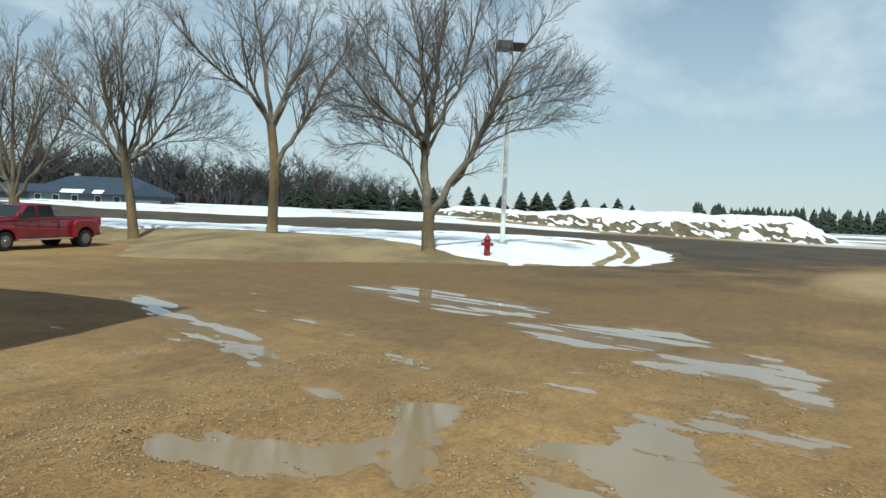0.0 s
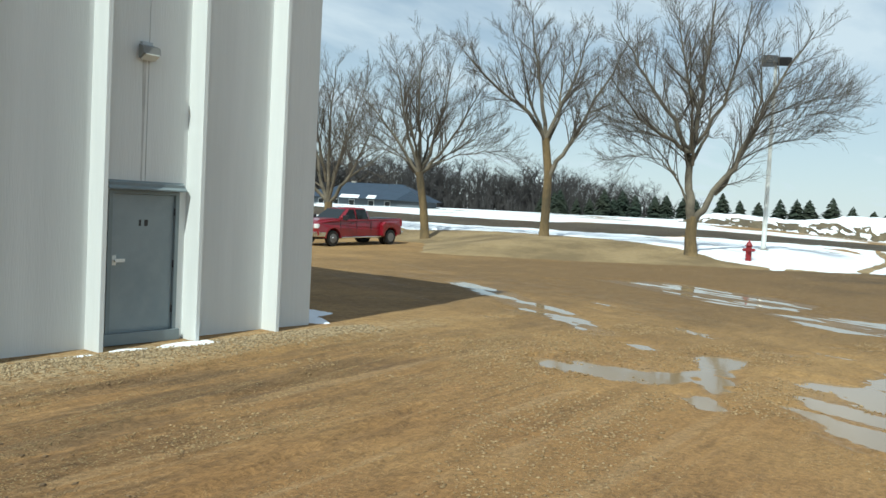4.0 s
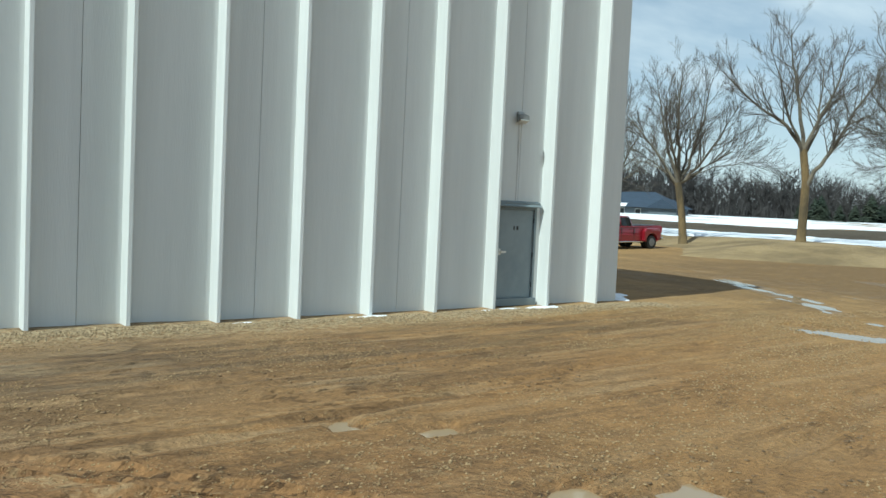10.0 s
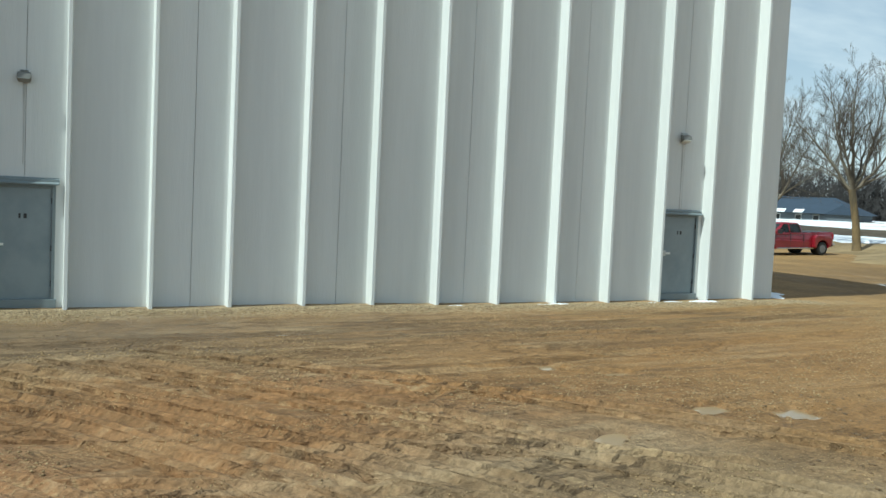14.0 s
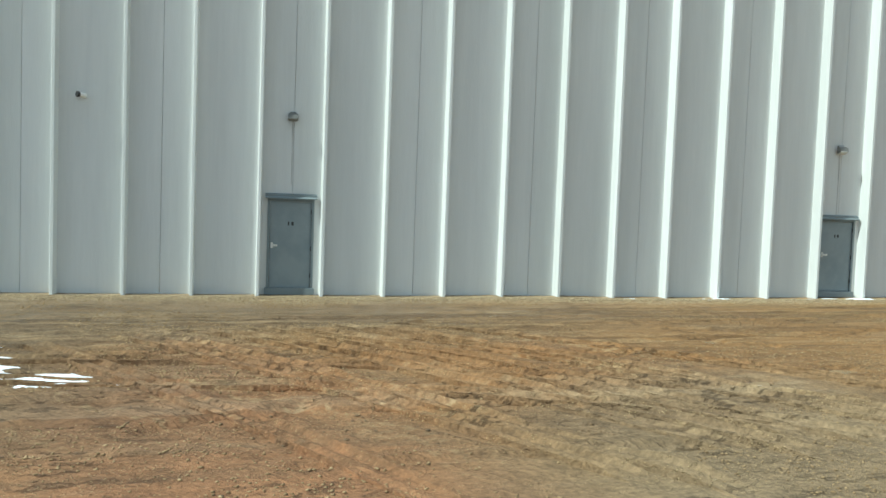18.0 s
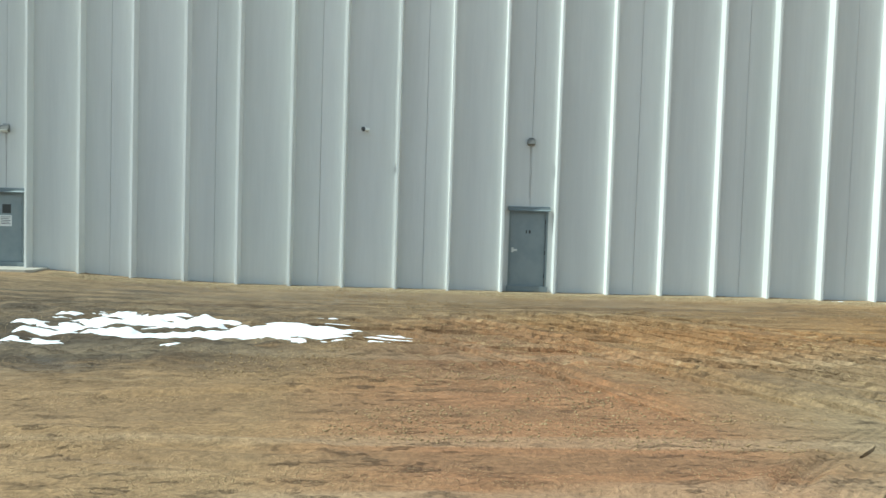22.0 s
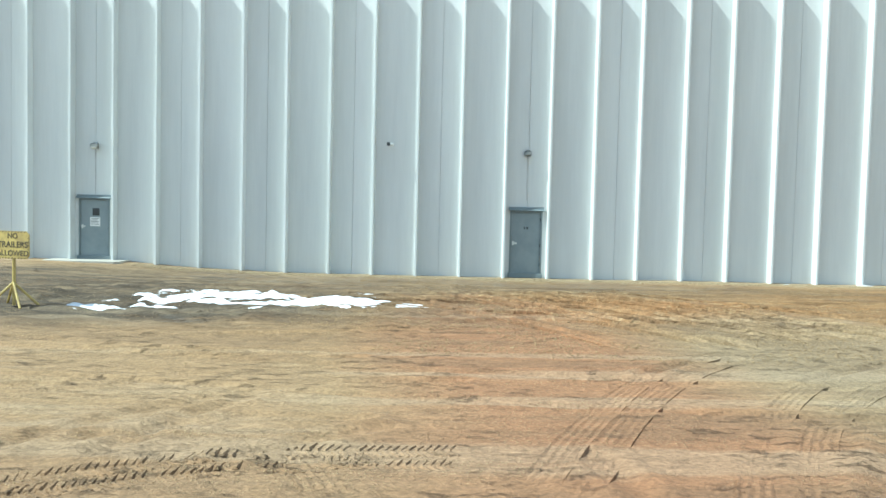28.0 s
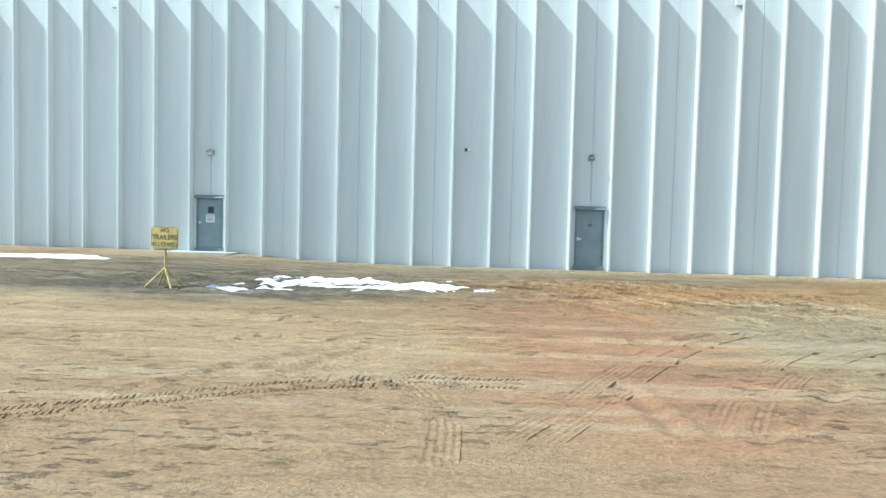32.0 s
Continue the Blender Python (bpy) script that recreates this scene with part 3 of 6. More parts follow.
# ---- ground ----
def ground_material():
    m = bpy.data.materials.new("muddy_gravel")
    m.use_nodes = True
    t = m.node_tree
    b = t.nodes["Principled BSDF"]
    geo = t.nodes.new("ShaderNodeNewGeometry")

    def noise_of(scale, detail=6.0, stretch=None, rot=0.0, rough=0.6):
        n = t.nodes.new("ShaderNodeTexNoise")
        n.inputs["Scale"].default_value, n.inputs["Detail"].default_value, n.inputs["Roughness"].default_value = scale, detail, rough
        mp = t.nodes.new("ShaderNodeMapping")
        mp.vector_type = "TEXTURE" if rot else "POINT"
        mp.inputs["Rotation"].default_value = (0, 0, radians(rot))
        mp.inputs["Scale"].default_value = [1 / s for s in stretch] if rot and stretch else stretch or (1, 1, 1)
        t.links.new(geo.outputs["Position"], mp.inputs[0])
        t.links.new(mp.outputs[0], n.inputs["Vector"])
        return n.outputs["Fac"]

    def ramp_of(v, lo, hi):
        r = t.nodes.new("ShaderNodeMapRange")
        r.inputs["From Min"].default_value, r.inputs["From Max"].default_value = lo, hi
        t.links.new(v, r.inputs["Value"])
        return r.outputs[0]

    def math_of(op, a, c):
        n = t.nodes.new("ShaderNodeMath")
        n.operation = op
        for k, v in enumerate((a, c)):
            if isinstance(v, (int, float)):
                n.inputs[k].default_value = v
            else:
                t.links.new(v, n.inputs[k])
        return n.outputs[0]

    def mix_of(f, a, c):
        n = t.nodes.new("ShaderNodeMixRGB")
        t.links.new(f, n.inputs["Fac"])
        for k, v in (("Color1", a), ("Color2", c)):
            if isinstance(v, tuple):
                n.inputs[k].default_value = (*v, 1)
            else:
                t.links.new(v, n.inputs[k])
        return n.outputs[0]

    ragged = noise_of(0.35, 6)

    def patch(cx, cy, rx, ry, rot, soft=0.5, wobble=1.6):
        """A ragged oval of ground, 1 within and 0 outside."""
        mp, ln = t.nodes.new("ShaderNodeMapping"), t.nodes.new("ShaderNodeVectorMath")
        mp.vector_type = "TEXTURE"
        mp.inputs["Location"].default_value, mp.inputs["Rotation"].default_value, mp.inputs["Scale"].default_value = (cx, cy, 0), (0, 0, radians(rot)), (rx, ry, 60)
        t.links.new(geo.outputs["Position"], mp.inputs[0])
        ln.operation = "LENGTH"
        t.links.new(mp.outputs[0], ln.inputs[0])
        d = math_of("ADD", ln.outputs["Value"], math_of("MULTIPLY", math_of("SUBTRACT", ragged, 0.5), wobble))
        return ramp_of(d, 1.0 + soft / 2, 1.0 - soft / 2)

    side = t.nodes.new("ShaderNodeSeparateXYZ")
    t.links.new(geo.outputs["Position"], side.inputs[0])
    west = ramp_of(math_of("ADD", side.outputs["X"], math_of("MULTIPLY", math_of("SUBTRACT", ragged, 0.5), 14.0)), -1.0, -11.0)
    streaks = noise_of(1.0, 8, (0.16, 1.7, 1), 6, 0.66)
    thin = noise_of(1.0, 9, (0.55, 4.0, 1), 3, 0.70)
    across = noise_of(1.0, 8, (0.22, 1.6, 1), 66, 0.62)
    brown = mix_of(ramp_of(noise_of(0.25, 6), 0.36, 0.64), (0.345, 0.212, 0.086), (0.280, 0.168, 0.066))
    brown = mix_of(math_of("MULTIPLY", ramp_of(across, 0.50, 0.64), 0.18), brown, (0.150, 0.088, 0.040))
    clumps = noise_of(0.45, 5)
    smear = noise_of(1.0, 10, (0.22, 2.2, 1), 4, 0.74)
    grey = mix_of(ramp_of(noise_of(0.3, 6), 0.36, 0.64), (0.365, 0.245, 0.126), (0.285, 0.188, 0.096))
    grey = mix_of(math_of("MULTIPLY", ramp_of(smear, 0.47, 0.38), 0.45), grey, (0.39, 0.285, 0.165))
    grey = mix_of(math_of("MULTIPLY", ramp_of(smear, 0.52, 0.62), 0.5), grey, (0.215, 0.138, 0.066))
    grey = mix_of(math_of("MULTIPLY", math_of("MULTIPLY", ramp_of(streaks, 0.53, 0.60), ramp_of(clumps, 0.42, 0.60)), 0.5), grey, (0.160, 0.098, 0.048))
    grey = mix_of(math_of("MULTIPLY", math_of("MULTIPLY", ramp_of(thin, 0.57, 0.62), ramp_of(clumps, 0.38, 0.55)), 0.75), grey, (0.100, 0.062, 0.032))
    col = mix_of(west, brown, grey)
    col = mix_of(math_of("MULTIPLY", patch(-12.5, -8.0, 13.5, 7.6, 8, 0.9), 0.86), col, (0.262, 0.139, 0.050))
    col = mix_of(math_of("MULTIPLY", patch(21.0, -1.0, 14.0, 15.0, 0, 0.7), 0.85), col, (0.165, 0.101, 0.044))
    col = mix_of(math_of("MULTIPLY", patch(-24.0, -17.5, 13.0, 5.0, 6, 0.9), 0.55), col, (0.315, 0.200, 0.100))
    col = mix_of(math_of("MULTIPLY", patch(-20.0, -25.5, 13.0, 5.0, 2, 0.6, 0.8), 0.75), col, (0.295, 0.178, 0.092))
    col = mix_of(math_of("MULTIPLY", patch(-25.0, -4.2, 13.0, 3.6, 2, 0.8, 0.9), 0.7), col, (0.205, 0.148, 0.088))
    # clay, trampled black soil and paler dry ground
    # red clay, its tint and outline partly windscreen glare put into the colour
    col = mix_of(math_of("MULTIPLY", patch(-18.2, -16.8, 2.35, 8.2, 9, 0.8, 0.8), 0.74), col, (0.315, 0.146, 0.070))
    col = mix_of(math_of("MULTIPLY", patch(-15.8, -9.8, 4.8, 2.7, 14, 0.8), 0.40), col, (0.285, 0.140, 0.064))
    # greyer khaki ground, part of its grey a veil of glare painted in
    col = mix_of(math_of("MULTIPLY", patch(-12.4, -15.0, 3.6, 5.2, 8, 0.5, 0.8), 0.55), col, (0.255, 0.205, 0.128))
    col = mix_of(math_of("MULTIPLY", patch(-30.5, -8.8, 9.0, 4.2, 4, 0.7, 0.9), 0.68), col, (0.135, 0.100, 0.064))
    col = mix_of(math_of("MULTIPLY", math_of("MULTIPLY", patch(-27.0, -10.8, 6.4, 3.0, 4, 0.8, 1.0), ramp_of(math_of("ADD", math_of("MULTIPLY", thin, 0.5), math_of("MULTIPLY", smear, 0.5)), 0.37, 0.47)), 0.9), col, (0.062, 0.050, 0.036))
    col = mix_of(math_of("MULTIPLY", math_of("MULTIPLY", patch(-31.0, -6.0, 10.0, 4.0, 3, 0.9), ramp_of(smear, 0.45, 0.54)), 0.9), col, (0.085, 0.066, 0.045))
    col = mix_of(math_of("MULTIPLY", math_of("MULTIPLY", patch(-10.0, -3.2, 13.0, 1.6, 6, 0.9), ramp_of(smear, 0.47, 0.55)), 0.7), col, (0.120, 0.078, 0.042))
    col = mix_of(math_of("MULTIPLY", patch(52.0, -10.0, 24, 7.5, -14, 0.8), 0.9), col, (0.060, 0.043, 0.026))
    col = mix_of(math_of("MULTIPLY", patch(32.0, -12.8, 7.0, 2.2, -6, 0.6, 1.0), 0.8), col, (0.38, 0.27, 0.14))
    col = mix_of(math_of("MULTIPLY", math_of("MULTIPLY", patch(-15.0, -0.45, 17.5, 0.85, 0, 0.6, 0.7), ramp_of(noise_of(9.0, 6), 0.42, 0.56)), 0.75), col, (0.46, 0.36, 0.21))
    # moist wheel edges and dry crests, thin wandering lines
    def lines_of(n, width):
        return ramp_of(math_of("ABSOLUTE", math_of("SUBTRACT", n, 0.5), 0.0), width, width * 0.25)

    along, slant, fine = noise_of(1.0, 6, (0.20, 1.5, 1), 5, 0.62), noise_of(1.0, 6, (0.20, 1.9, 1), -48, 0.62), noise_of(1.0, 7, (0.45, 2.6, 1), 4, 0.66)
    rutted = patch(-15.5, -9.6, 7.2, 4.4, -8, 0.8, 1.0)
    calm = ramp_of(side.outputs["Y"], -16.0, -11.5)
    open_w = math_of("MULTIPLY", math_of("MULTIPLY", west, ramp_of(clumps, 0.40, 0.56)), math_of("ADD", math_of("MULTIPLY", calm, 0.7), 0.3))
    wet_line = math_of("MAXIMUM", math_of("MULTIPLY", lines_of(slant, 0.048), rutted), math_of("MULTIPLY", lines_of(along, 0.018), open_w))
    wet_line = math_of("MAXIMUM", wet_line, math_of("MULTIPLY", lines_of(fine, 0.018), math_of("MULTIPLY", math_of("MULTIPLY", west, math_of("ADD", math_of("MULTIPLY", calm, 0.65), 0.35)), ramp_of(noise_of(0.6, 5), 0.50, 0.62))))
    wet_line = math_of("MAXIMUM", wet_line, math_of("MULTIPLY", math_of("MULTIPLY", lines_of(fine, 0.016), 0.3), patch(-3.5, -3.2, 9.5, 2.4, 10, 0.8, 0.8)))
    wet_line = math_of("MULTIPLY", wet_line, ramp_of(noise_of(2.2, 6), 0.38, 0.52))
    col = mix_of(math_of("MULTIPLY", wet_line, 0.32), col, (0.115, 0.068, 0.032))
    sandy = math_of("MULTIPLY", ramp_of(along, 0.55, 0.62), math_of("MULTIPLY", open_w, 0.28))
    col = mix_of(sandy, col, (0.45, 0.34, 0.20))
    crest = math_of("MULTIPLY", ramp_of(slant, 0.53, 0.60), math_of("MULTIPLY", rutted, ramp_of(noise_of(7.0, 6), 0.48, 0.60)))
    col = mix_of(math_of("MULTIPLY", crest, 0.5), col, (0.47, 0.34, 0.18))
    # wheel lines drawn out along the wall, dark in the hollow and pale on the lip
    drawn = noise_of(1.0, 5, (0.05, 2.3, 1), 4, 0.55)
    lane = math_of("MULTIPLY", patch(-13.0, -5.2, 17.0, 4.6, 4, 0.7, 0.8), ramp_of(noise_of(0.8, 5, (0.5, 1.4, 1), 4), 0.44, 0.58))
    col = mix_of(math_of("MULTIPLY", math_of("MULTIPLY", ramp_of(drawn, 0.53, 0.57), lane), 0.6), col, (0.150, 0.086, 0.038))
    col = mix_of(math_of("MULTIPLY", math_of("MULTIPLY", ramp_of(drawn, 0.47, 0.43), lane), 0.38), col, (0.40, 0.275, 0.145))
    # long faint sweeps of dry and damp ground further out
    sweep = noise_of(1.0, 4, (0.07, 0.8, 1), 5, 0.5)
    open_y = patch(-22.0, -18.0, 15.0, 7.5, 4, 0.6, 0.7)
    col = mix_of(math_of("MULTIPLY", math_of("MULTIPLY", ramp_of(sweep, 0.53, 0.59), open_y), 0.35), col, (0.165, 0.106, 0.058))
    col = mix_of(math_of("MULTIPLY", math_of("MULTIPLY", ramp_of(sweep, 0.47, 0.41), open_y), 0.30), col, (0.44, 0.335, 0.215))
    # dark crumbs of turned-up soil
    crumb = math_of("MULTIPLY", ramp_of(noise_of(4.2, 7, (0.6, 1.5, 1), 6, 0.7), 0.555, 0.62), math_of("MULTIPLY", ramp_of(noise_of(0.42, 4), 0.44, 0.58), west))
    col = mix_of(math_of("MULTIPLY", crumb, 0.42), col, (0.120, 0.077, 0.042))
    # stony flecks
    vor = t.nodes.new("ShaderNodeTexVoronoi")
    vor.inputs["Scale"].default_value = 26
    t.links.new(geo.outputs["Position"], vor.inputs["Vector"])
    fleck = math_of("MULTIPLY", ramp_of(vor.outputs["Distance"], 0.30, 0.14), ramp_of(noise_of(1.0, 6, (0.35, 1.3, 1), 10), 0.45, 0.58))
    col = mix_of(math_of("MULTIPLY", fleck, 0.75), col, (0.52, 0.385, 0.20))
    grain = noise_of(18, 6)
    hsv = t.nodes.new("ShaderNodeHueSaturation")
    mr = t.nodes.new("ShaderNodeMapRange")
    mr.inputs["From Min"].default_value, mr.inputs["From Max"].default_value = 0.32, 0.68
    mr.inputs["To Min"].default_value, mr.inputs["To Max"].default_value = 0.47, 1.38
    t.links.new(math_of("ADD", math_of("MULTIPLY", grain, 0.5), math_of("MULTIPLY", noise_of(3.4, 12, (0.75, 1.35, 1), 6, 0.80), 0.5)), mr.inputs["Value"])
    t.links.new(mr.outputs[0], hsv.inputs["Value"])
    t.links.new(col, hsv.inputs["Color"])
    # far off, fields
    ln = t.nodes.new("ShaderNodeVectorMath")
    ln.operation = "LENGTH"
    t.links.new(geo.outputs["Position"], ln.inputs[0])
    out = mix_of(ramp_of(ln.outputs["Value"], 75, 130), hsv.outputs[0], mix_of(ramp_of(noise_of(0.03, 4), 0.46, 0.54), (0.19, 0.16, 0.11), (0.80, 0.81, 0.83)))
    t.links.new(out, b.inputs["Base Color"])
    # damp low ground shines
    sep = t.nodes.new("ShaderNodeSeparateXYZ")
    t.links.new(geo.outputs["Position"], sep.inputs[0])
    damp = ramp_of(math_of("ADD", sep.outputs["Z"], math_of("MULTIPLY", math_of("SUBTRACT", noise_of(1.1, 5), 0.5), 0.05)), -0.070, -0.105)
    rr = t.nodes.new("ShaderNodeMapRange")
    rr.inputs["To Min"].default_value, rr.inputs["To Max"].default_value = 0.92, 0.42
    t.links.new(damp, rr.inputs["Value"])
    t.links.new(rr.outputs[0], b.inputs["Roughness"])
    b.inputs["Specular IOR Level"].default_value = 0.3
    h = math_of("ADD", math_of("MULTIPLY", grain, 0.55), math_of("ADD", math_of("MULTIPLY", math_of("MULTIPLY", noise_of(6, 8, (0.6, 1.2, 1), 8, 0.68), math_of("ADD", math_of("MULTIPLY", west, 0.7), 0.3)), 1.4), math_of("ADD", math_of("MULTIPLY", fleck, 0.45), math_of("MULTIPLY", math_of("MULTIPLY", noise_of(2.0, 10, (0.7, 1.6, 1), 5, 0.70), west), 1.15))))
    h = math_of("SUBTRACT", h, math_of("ADD", math_of("MULTIPLY", wet_line, 0.45), math_of("MULTIPLY", math_of("MULTIPLY", drawn, lane), 2.2)))
    h = math_of("ADD", h, math_of("MULTIPLY", crumb, 0.8))
    bp = t.nodes.new("ShaderNodeBump")
    bp.inputs["Strength"].default_value, bp.inputs["Distance"].default_value = 1.0, 0.042
    t.links.new(h, bp.inputs["Height"])
    t.links.new(bp.outputs[0], b.inputs["Normal"])
    return m


M_GROUND = ground_material()


def spread(lo, hi, step, limit):
    """Even steps from lo to hi, then ever wider ones out to limit."""
    mid = list(np.arange(lo, hi + step / 2, step))
    d, up, down = step, [], []
    v = mid[-1]
    while v < limit:
        d *= 1.16
        v += d
        up.append(v)
    d, v = step, mid[0]
    while v > -limit:
        d *= 1.16
        v -= d
        down.append(v)
    return np.array(down[::-1] + mid + up)


gxs, gys = spread(-36, 24, 0.095, 3000), spread(-30, 8, 0.085, 3000)
GX, GY = np.meshgrid(gxs, gys)
ground = new("ground", grid_mesh("ground", gxs, gys, land(GX, GY)))
ground.data.materials.append(M_GROUND)
tagged(ground, "wide brown muddy gravel yard with ruts and damp hollows", "ground", "", "structure")


def water_material():
    m = plain("puddle_water", (0.285, 0.205, 0.118), 0.06)
    t = m.node_tree
    b = t.nodes["Principled BSDF"]
    b.inputs["Specular IOR Level"].default_value = 0.28
    geo, n, bp = t.nodes.new("ShaderNodeNewGeometry"), t.nodes.new("ShaderNodeTexNoise"), t.nodes.new("ShaderNodeBump")
    t.links.new(geo.outputs["Position"], n.inputs["Vector"])
    n.inputs["Scale"].default_value, n.inputs["Detail"].default_value = 5.0, 2.0
    bp.inputs["Strength"].default_value, bp.inputs["Distance"].default_value = 0.25, 0.004
    t.links.new(n.outputs["Fac"], bp.inputs["Height"])
    t.links.new(bp.outputs[0], b.inputs["Normal"])
    return m


wxs, wys = np.arange(-13.5, 24, 0.5), np.arange(-13, 6, 0.5)
wgx, wgy = np.meshgrid(wxs, wys)
water = new("water", grid_mesh("water", wxs, wys, np.full(wgx.shape, WATER), (wgx[:-1, :-1] > 1.5) | (wgy[:-1, :-1] < -3.0)))
water.data.materials.append(water_material())
tagged(water, "shallow muddy puddles standing in wheel ruts", "puddle", "", "structure")

drape("grass_verge", VERGE, 0.05, M_GRASS, "low bank of dormant straw-coloured grass along the yard", "grass verge", 0.3, 0.5, 0.35, 0.5, 11)
SNOW_A = [(31.0, 24.5), (32.6, 18.3), (32.9, 15.0), (31.2, 9.5), (30.4, 6.6), (29.6, 3.4), (29.4, 1.4), (32.4, -1.4), (36.0, -3.0), (40.5, -3.5), (46.8, -2.4), (54.4, 1.2), (57.0, 6.5), (52.4, 13.0), (46.4, 20.0), (44.6, 27), (44.2, 39), (55, 75), (48, 75), (36, 50)]
drape("snow_bank", SNOW_A, 0.10, M_SNOW, "old white snow lying over the grass bank with two wheel tracks", "snow", 0.2, 0.7, 0.4, 0.7, 23,
      holes=[([(60, 4.2), (48.5, 0.7), (42.4, -0.6), (38, -1.2), (33.0, -1.3)], 0.20), ([(58.6, 2.6), (46.0, -0.6), (40.5, -1.7), (35.3, -2.2)], 0.20)], relief=0.08)
drape("road", [(45.4, 75), (45.4, 39), (45.8, 27), (47.5, 20), (53.2, 13.5), (58.0, 7.0), (56.0, 1.6), (48.0, -2.8), (42, -5), (47, -14), (60, -30), (80, -60), (96, -60), (84, -28), (84, -10), (80, 2), (74, 11), (62.5, 19.5), (52.5, 28.5), (53.5, 48), (65, 80)], 0.05, M_ROAD, "dark wet gravel road beyond the grass bank", "road", 0.6, 1.0, 0.3, 0.3, 31)
drape("snow_field", [(68, 17), (62, 21), (57, 30), (60, 50), (71, 80), (110, 120), (170, 170), (190, 110), (140, 60), (104, 34), (86, 26)], 0.12, M_SNOW, "snow streaks lying over the fields beyond the road", "snow", 0.9, 2.0, 1.5, 0.12, 37, sx=2.6, bias=-1.0)
drape("snow_strip", [(53.6, 28.5), (63.5, 20), (75, 11.6), (82, 8), (83, 13), (73, 21), (62, 29), (59, 38), (62, 52), (72, 80), (65.5, 80), (54.5, 50)], 0.10, M_SNOW, "long streak of snow along the far side of the road", "snow", 0.6, 1.2, 0.7, 0.3, 39)
drape("snow_patch", [(-27.6, -11.0), (-26.8, -8.6), (-25.4, -8.0), (-24.4, -8.4), (-23.4, -10.0), (-23.6, -11.2), (-25.2, -10.6)], 0.05, M_SNOW, "low melting heap of white snow on churned mud", "snow", 0.06, 0.7, 2.5, 3.2, 41, relief=0.08, bias=-1.0, sx=0.3)
drape("snow_patch", [(-24.0, -10.0), (-22.9, -9.4), (-22.2, -8.3), (-20.9, -8.4), (-20.2, -9.7), (-22.2, -10.2)], 0.05, M_SNOW, "melting bar of white snow on churned mud", "snow", 0.06, 0.5, 1.5, 2.6, 44, relief=0.06, bias=-0.15, sx=0.35)
drape("snow_drift", [(-45, -4.9), (-38.6, -4.7), (-34.8, -4.3), (-35.6, -3.8), (-45, -3.3)], 0.07, M_SNOW, "long white drift of snow beside the building", "snow", 0.15, 0.6, 0.6, 0.6, 43, relief=0.1)
drape("snow_heap", [(1.35, 0.75), (2.0, 1.0), (2.5, 1.5), (2.2, 2.6), (1.5, 4.4), (1.2, 4.4)], 0.07, M_SNOW, "dirty snow heap in the shade of the end wall", "snow", 0.1, 0.4, 1.1, 1.4, 47, relief=0.06)
for k, (x0, x1, y0, y1) in enumerate(((-2.9, -1.35, -0.22, -0.04), (-6.6, -5.4, -0.2, -0.08), (-4.2, -3.2, -0.16, -0.05), (-8.9, -8.5, -0.22, -0.08))):
    drape("snow_strip", [(x0, y0 + 0.1), (x1, y0), (x1, y1), (x0, y1)], 0.03, M_SNOW, "thin melting strip of snow along the wall's foot", "snow", 0.05, 0.12, 0.9, 2.2, 53 + k)

# ---- the warehouse ----
PITCH, FACE, TOP, RIB_TOP, EAST, WEST = 1.524, 0.345, 11.1, 10.45, 1.02, -58.0
DOORS = [(-2.23, 0.0, 2.17), (-17.50, -0.10, 2.20), (-32.76, 0.12, 2.28)]     # middle, foot, head
DW = 0.56                                                                       # half of an opening
wall = thing("wall_south", pose(0, 0, 0), "long white ribbed concrete warehouse wall", "wall", "", "structure")


def slab(bm, x0, x1, y0, y1, z0, z1, bevel=0.0):
    """Wall between x0 and x1, with the doors' openings left out."""
    cuts = sorted({x0, x1, *(min(max(d + s * DW, x0), x1) for d, _, _ in DOORS for s in (-1, 1))})
    for a, c in zip(cuts[:-1], cuts[1:]):
        head = next((h for d, _, h in DOORS if abs((a + c) / 2 - d) < DW), None)
        box(bm, (a, y0, head + 0.02 if head else z0), (c, y1, z1))


bm = bmesh.new()
slab(bm, WEST, EAST - 0.2, FACE + 0.09, FACE + 0.25, -0.5, TOP)
part("wall_core", bm, M_BACK, wall, "grey core behind the panels")
edges = [EAST] + [-(2 * k + 1.5) * PITCH + 0.05 for k in range(19)] + [WEST]
for a, c in zip(edges[:-1], edges[1:]):
    bm = bmesh.new()
    slab(bm, c + 0.0045, a - 0.0045, FACE, FACE + 0.085, -0.5, TOP)
    bmesh.ops.remove_doubles(bm, verts=bm.verts, dist=1e-5)
    part("panel", bm, M_CONC, wall)
rb = bmesh.new()
prism(rb, [(-0.050, FACE), (-0.038, 0.010), (-0.030, 0.0), (0.030, 0.0), (0.038, 0.010), (0.050, FACE)], 2, -0.5, RIB_TOP)
rib_mesh = mesh_of("rib", rb)
rib_mesh.materials.append(M_CONC)
for k in range(38):
    r = part("rib", rib_mesh, M_CONC, wall)
    r.location.x = -k * PITCH + 0.025

east = thing("wall_east", pose(0, 0, 0), "plain white concrete end wall in shade", "wall", "", "structure")
edges = [FACE] + [FACE + 3.05 * k for k in range(1, 17)]
for a, c in zip(edges[:-1], edges[1:]):
    bm = bmesh.new()
    box(bm, (EAST - 0.09, a + (0.09 if a == FACE else 0.006), -0.5), (EAST, c - 0.006, TOP))
    part("panel", bm, M_CONC, east)
bm = bmesh.new()
box(bm, (WEST, FACE + 0.1, TOP - 0.5), (EAST - 0.1, 49, TOP - 0.2))
solid("roof", bm, M_ROOFTOP, "flat roof deck behind the parapet", "roof", "", "structure")
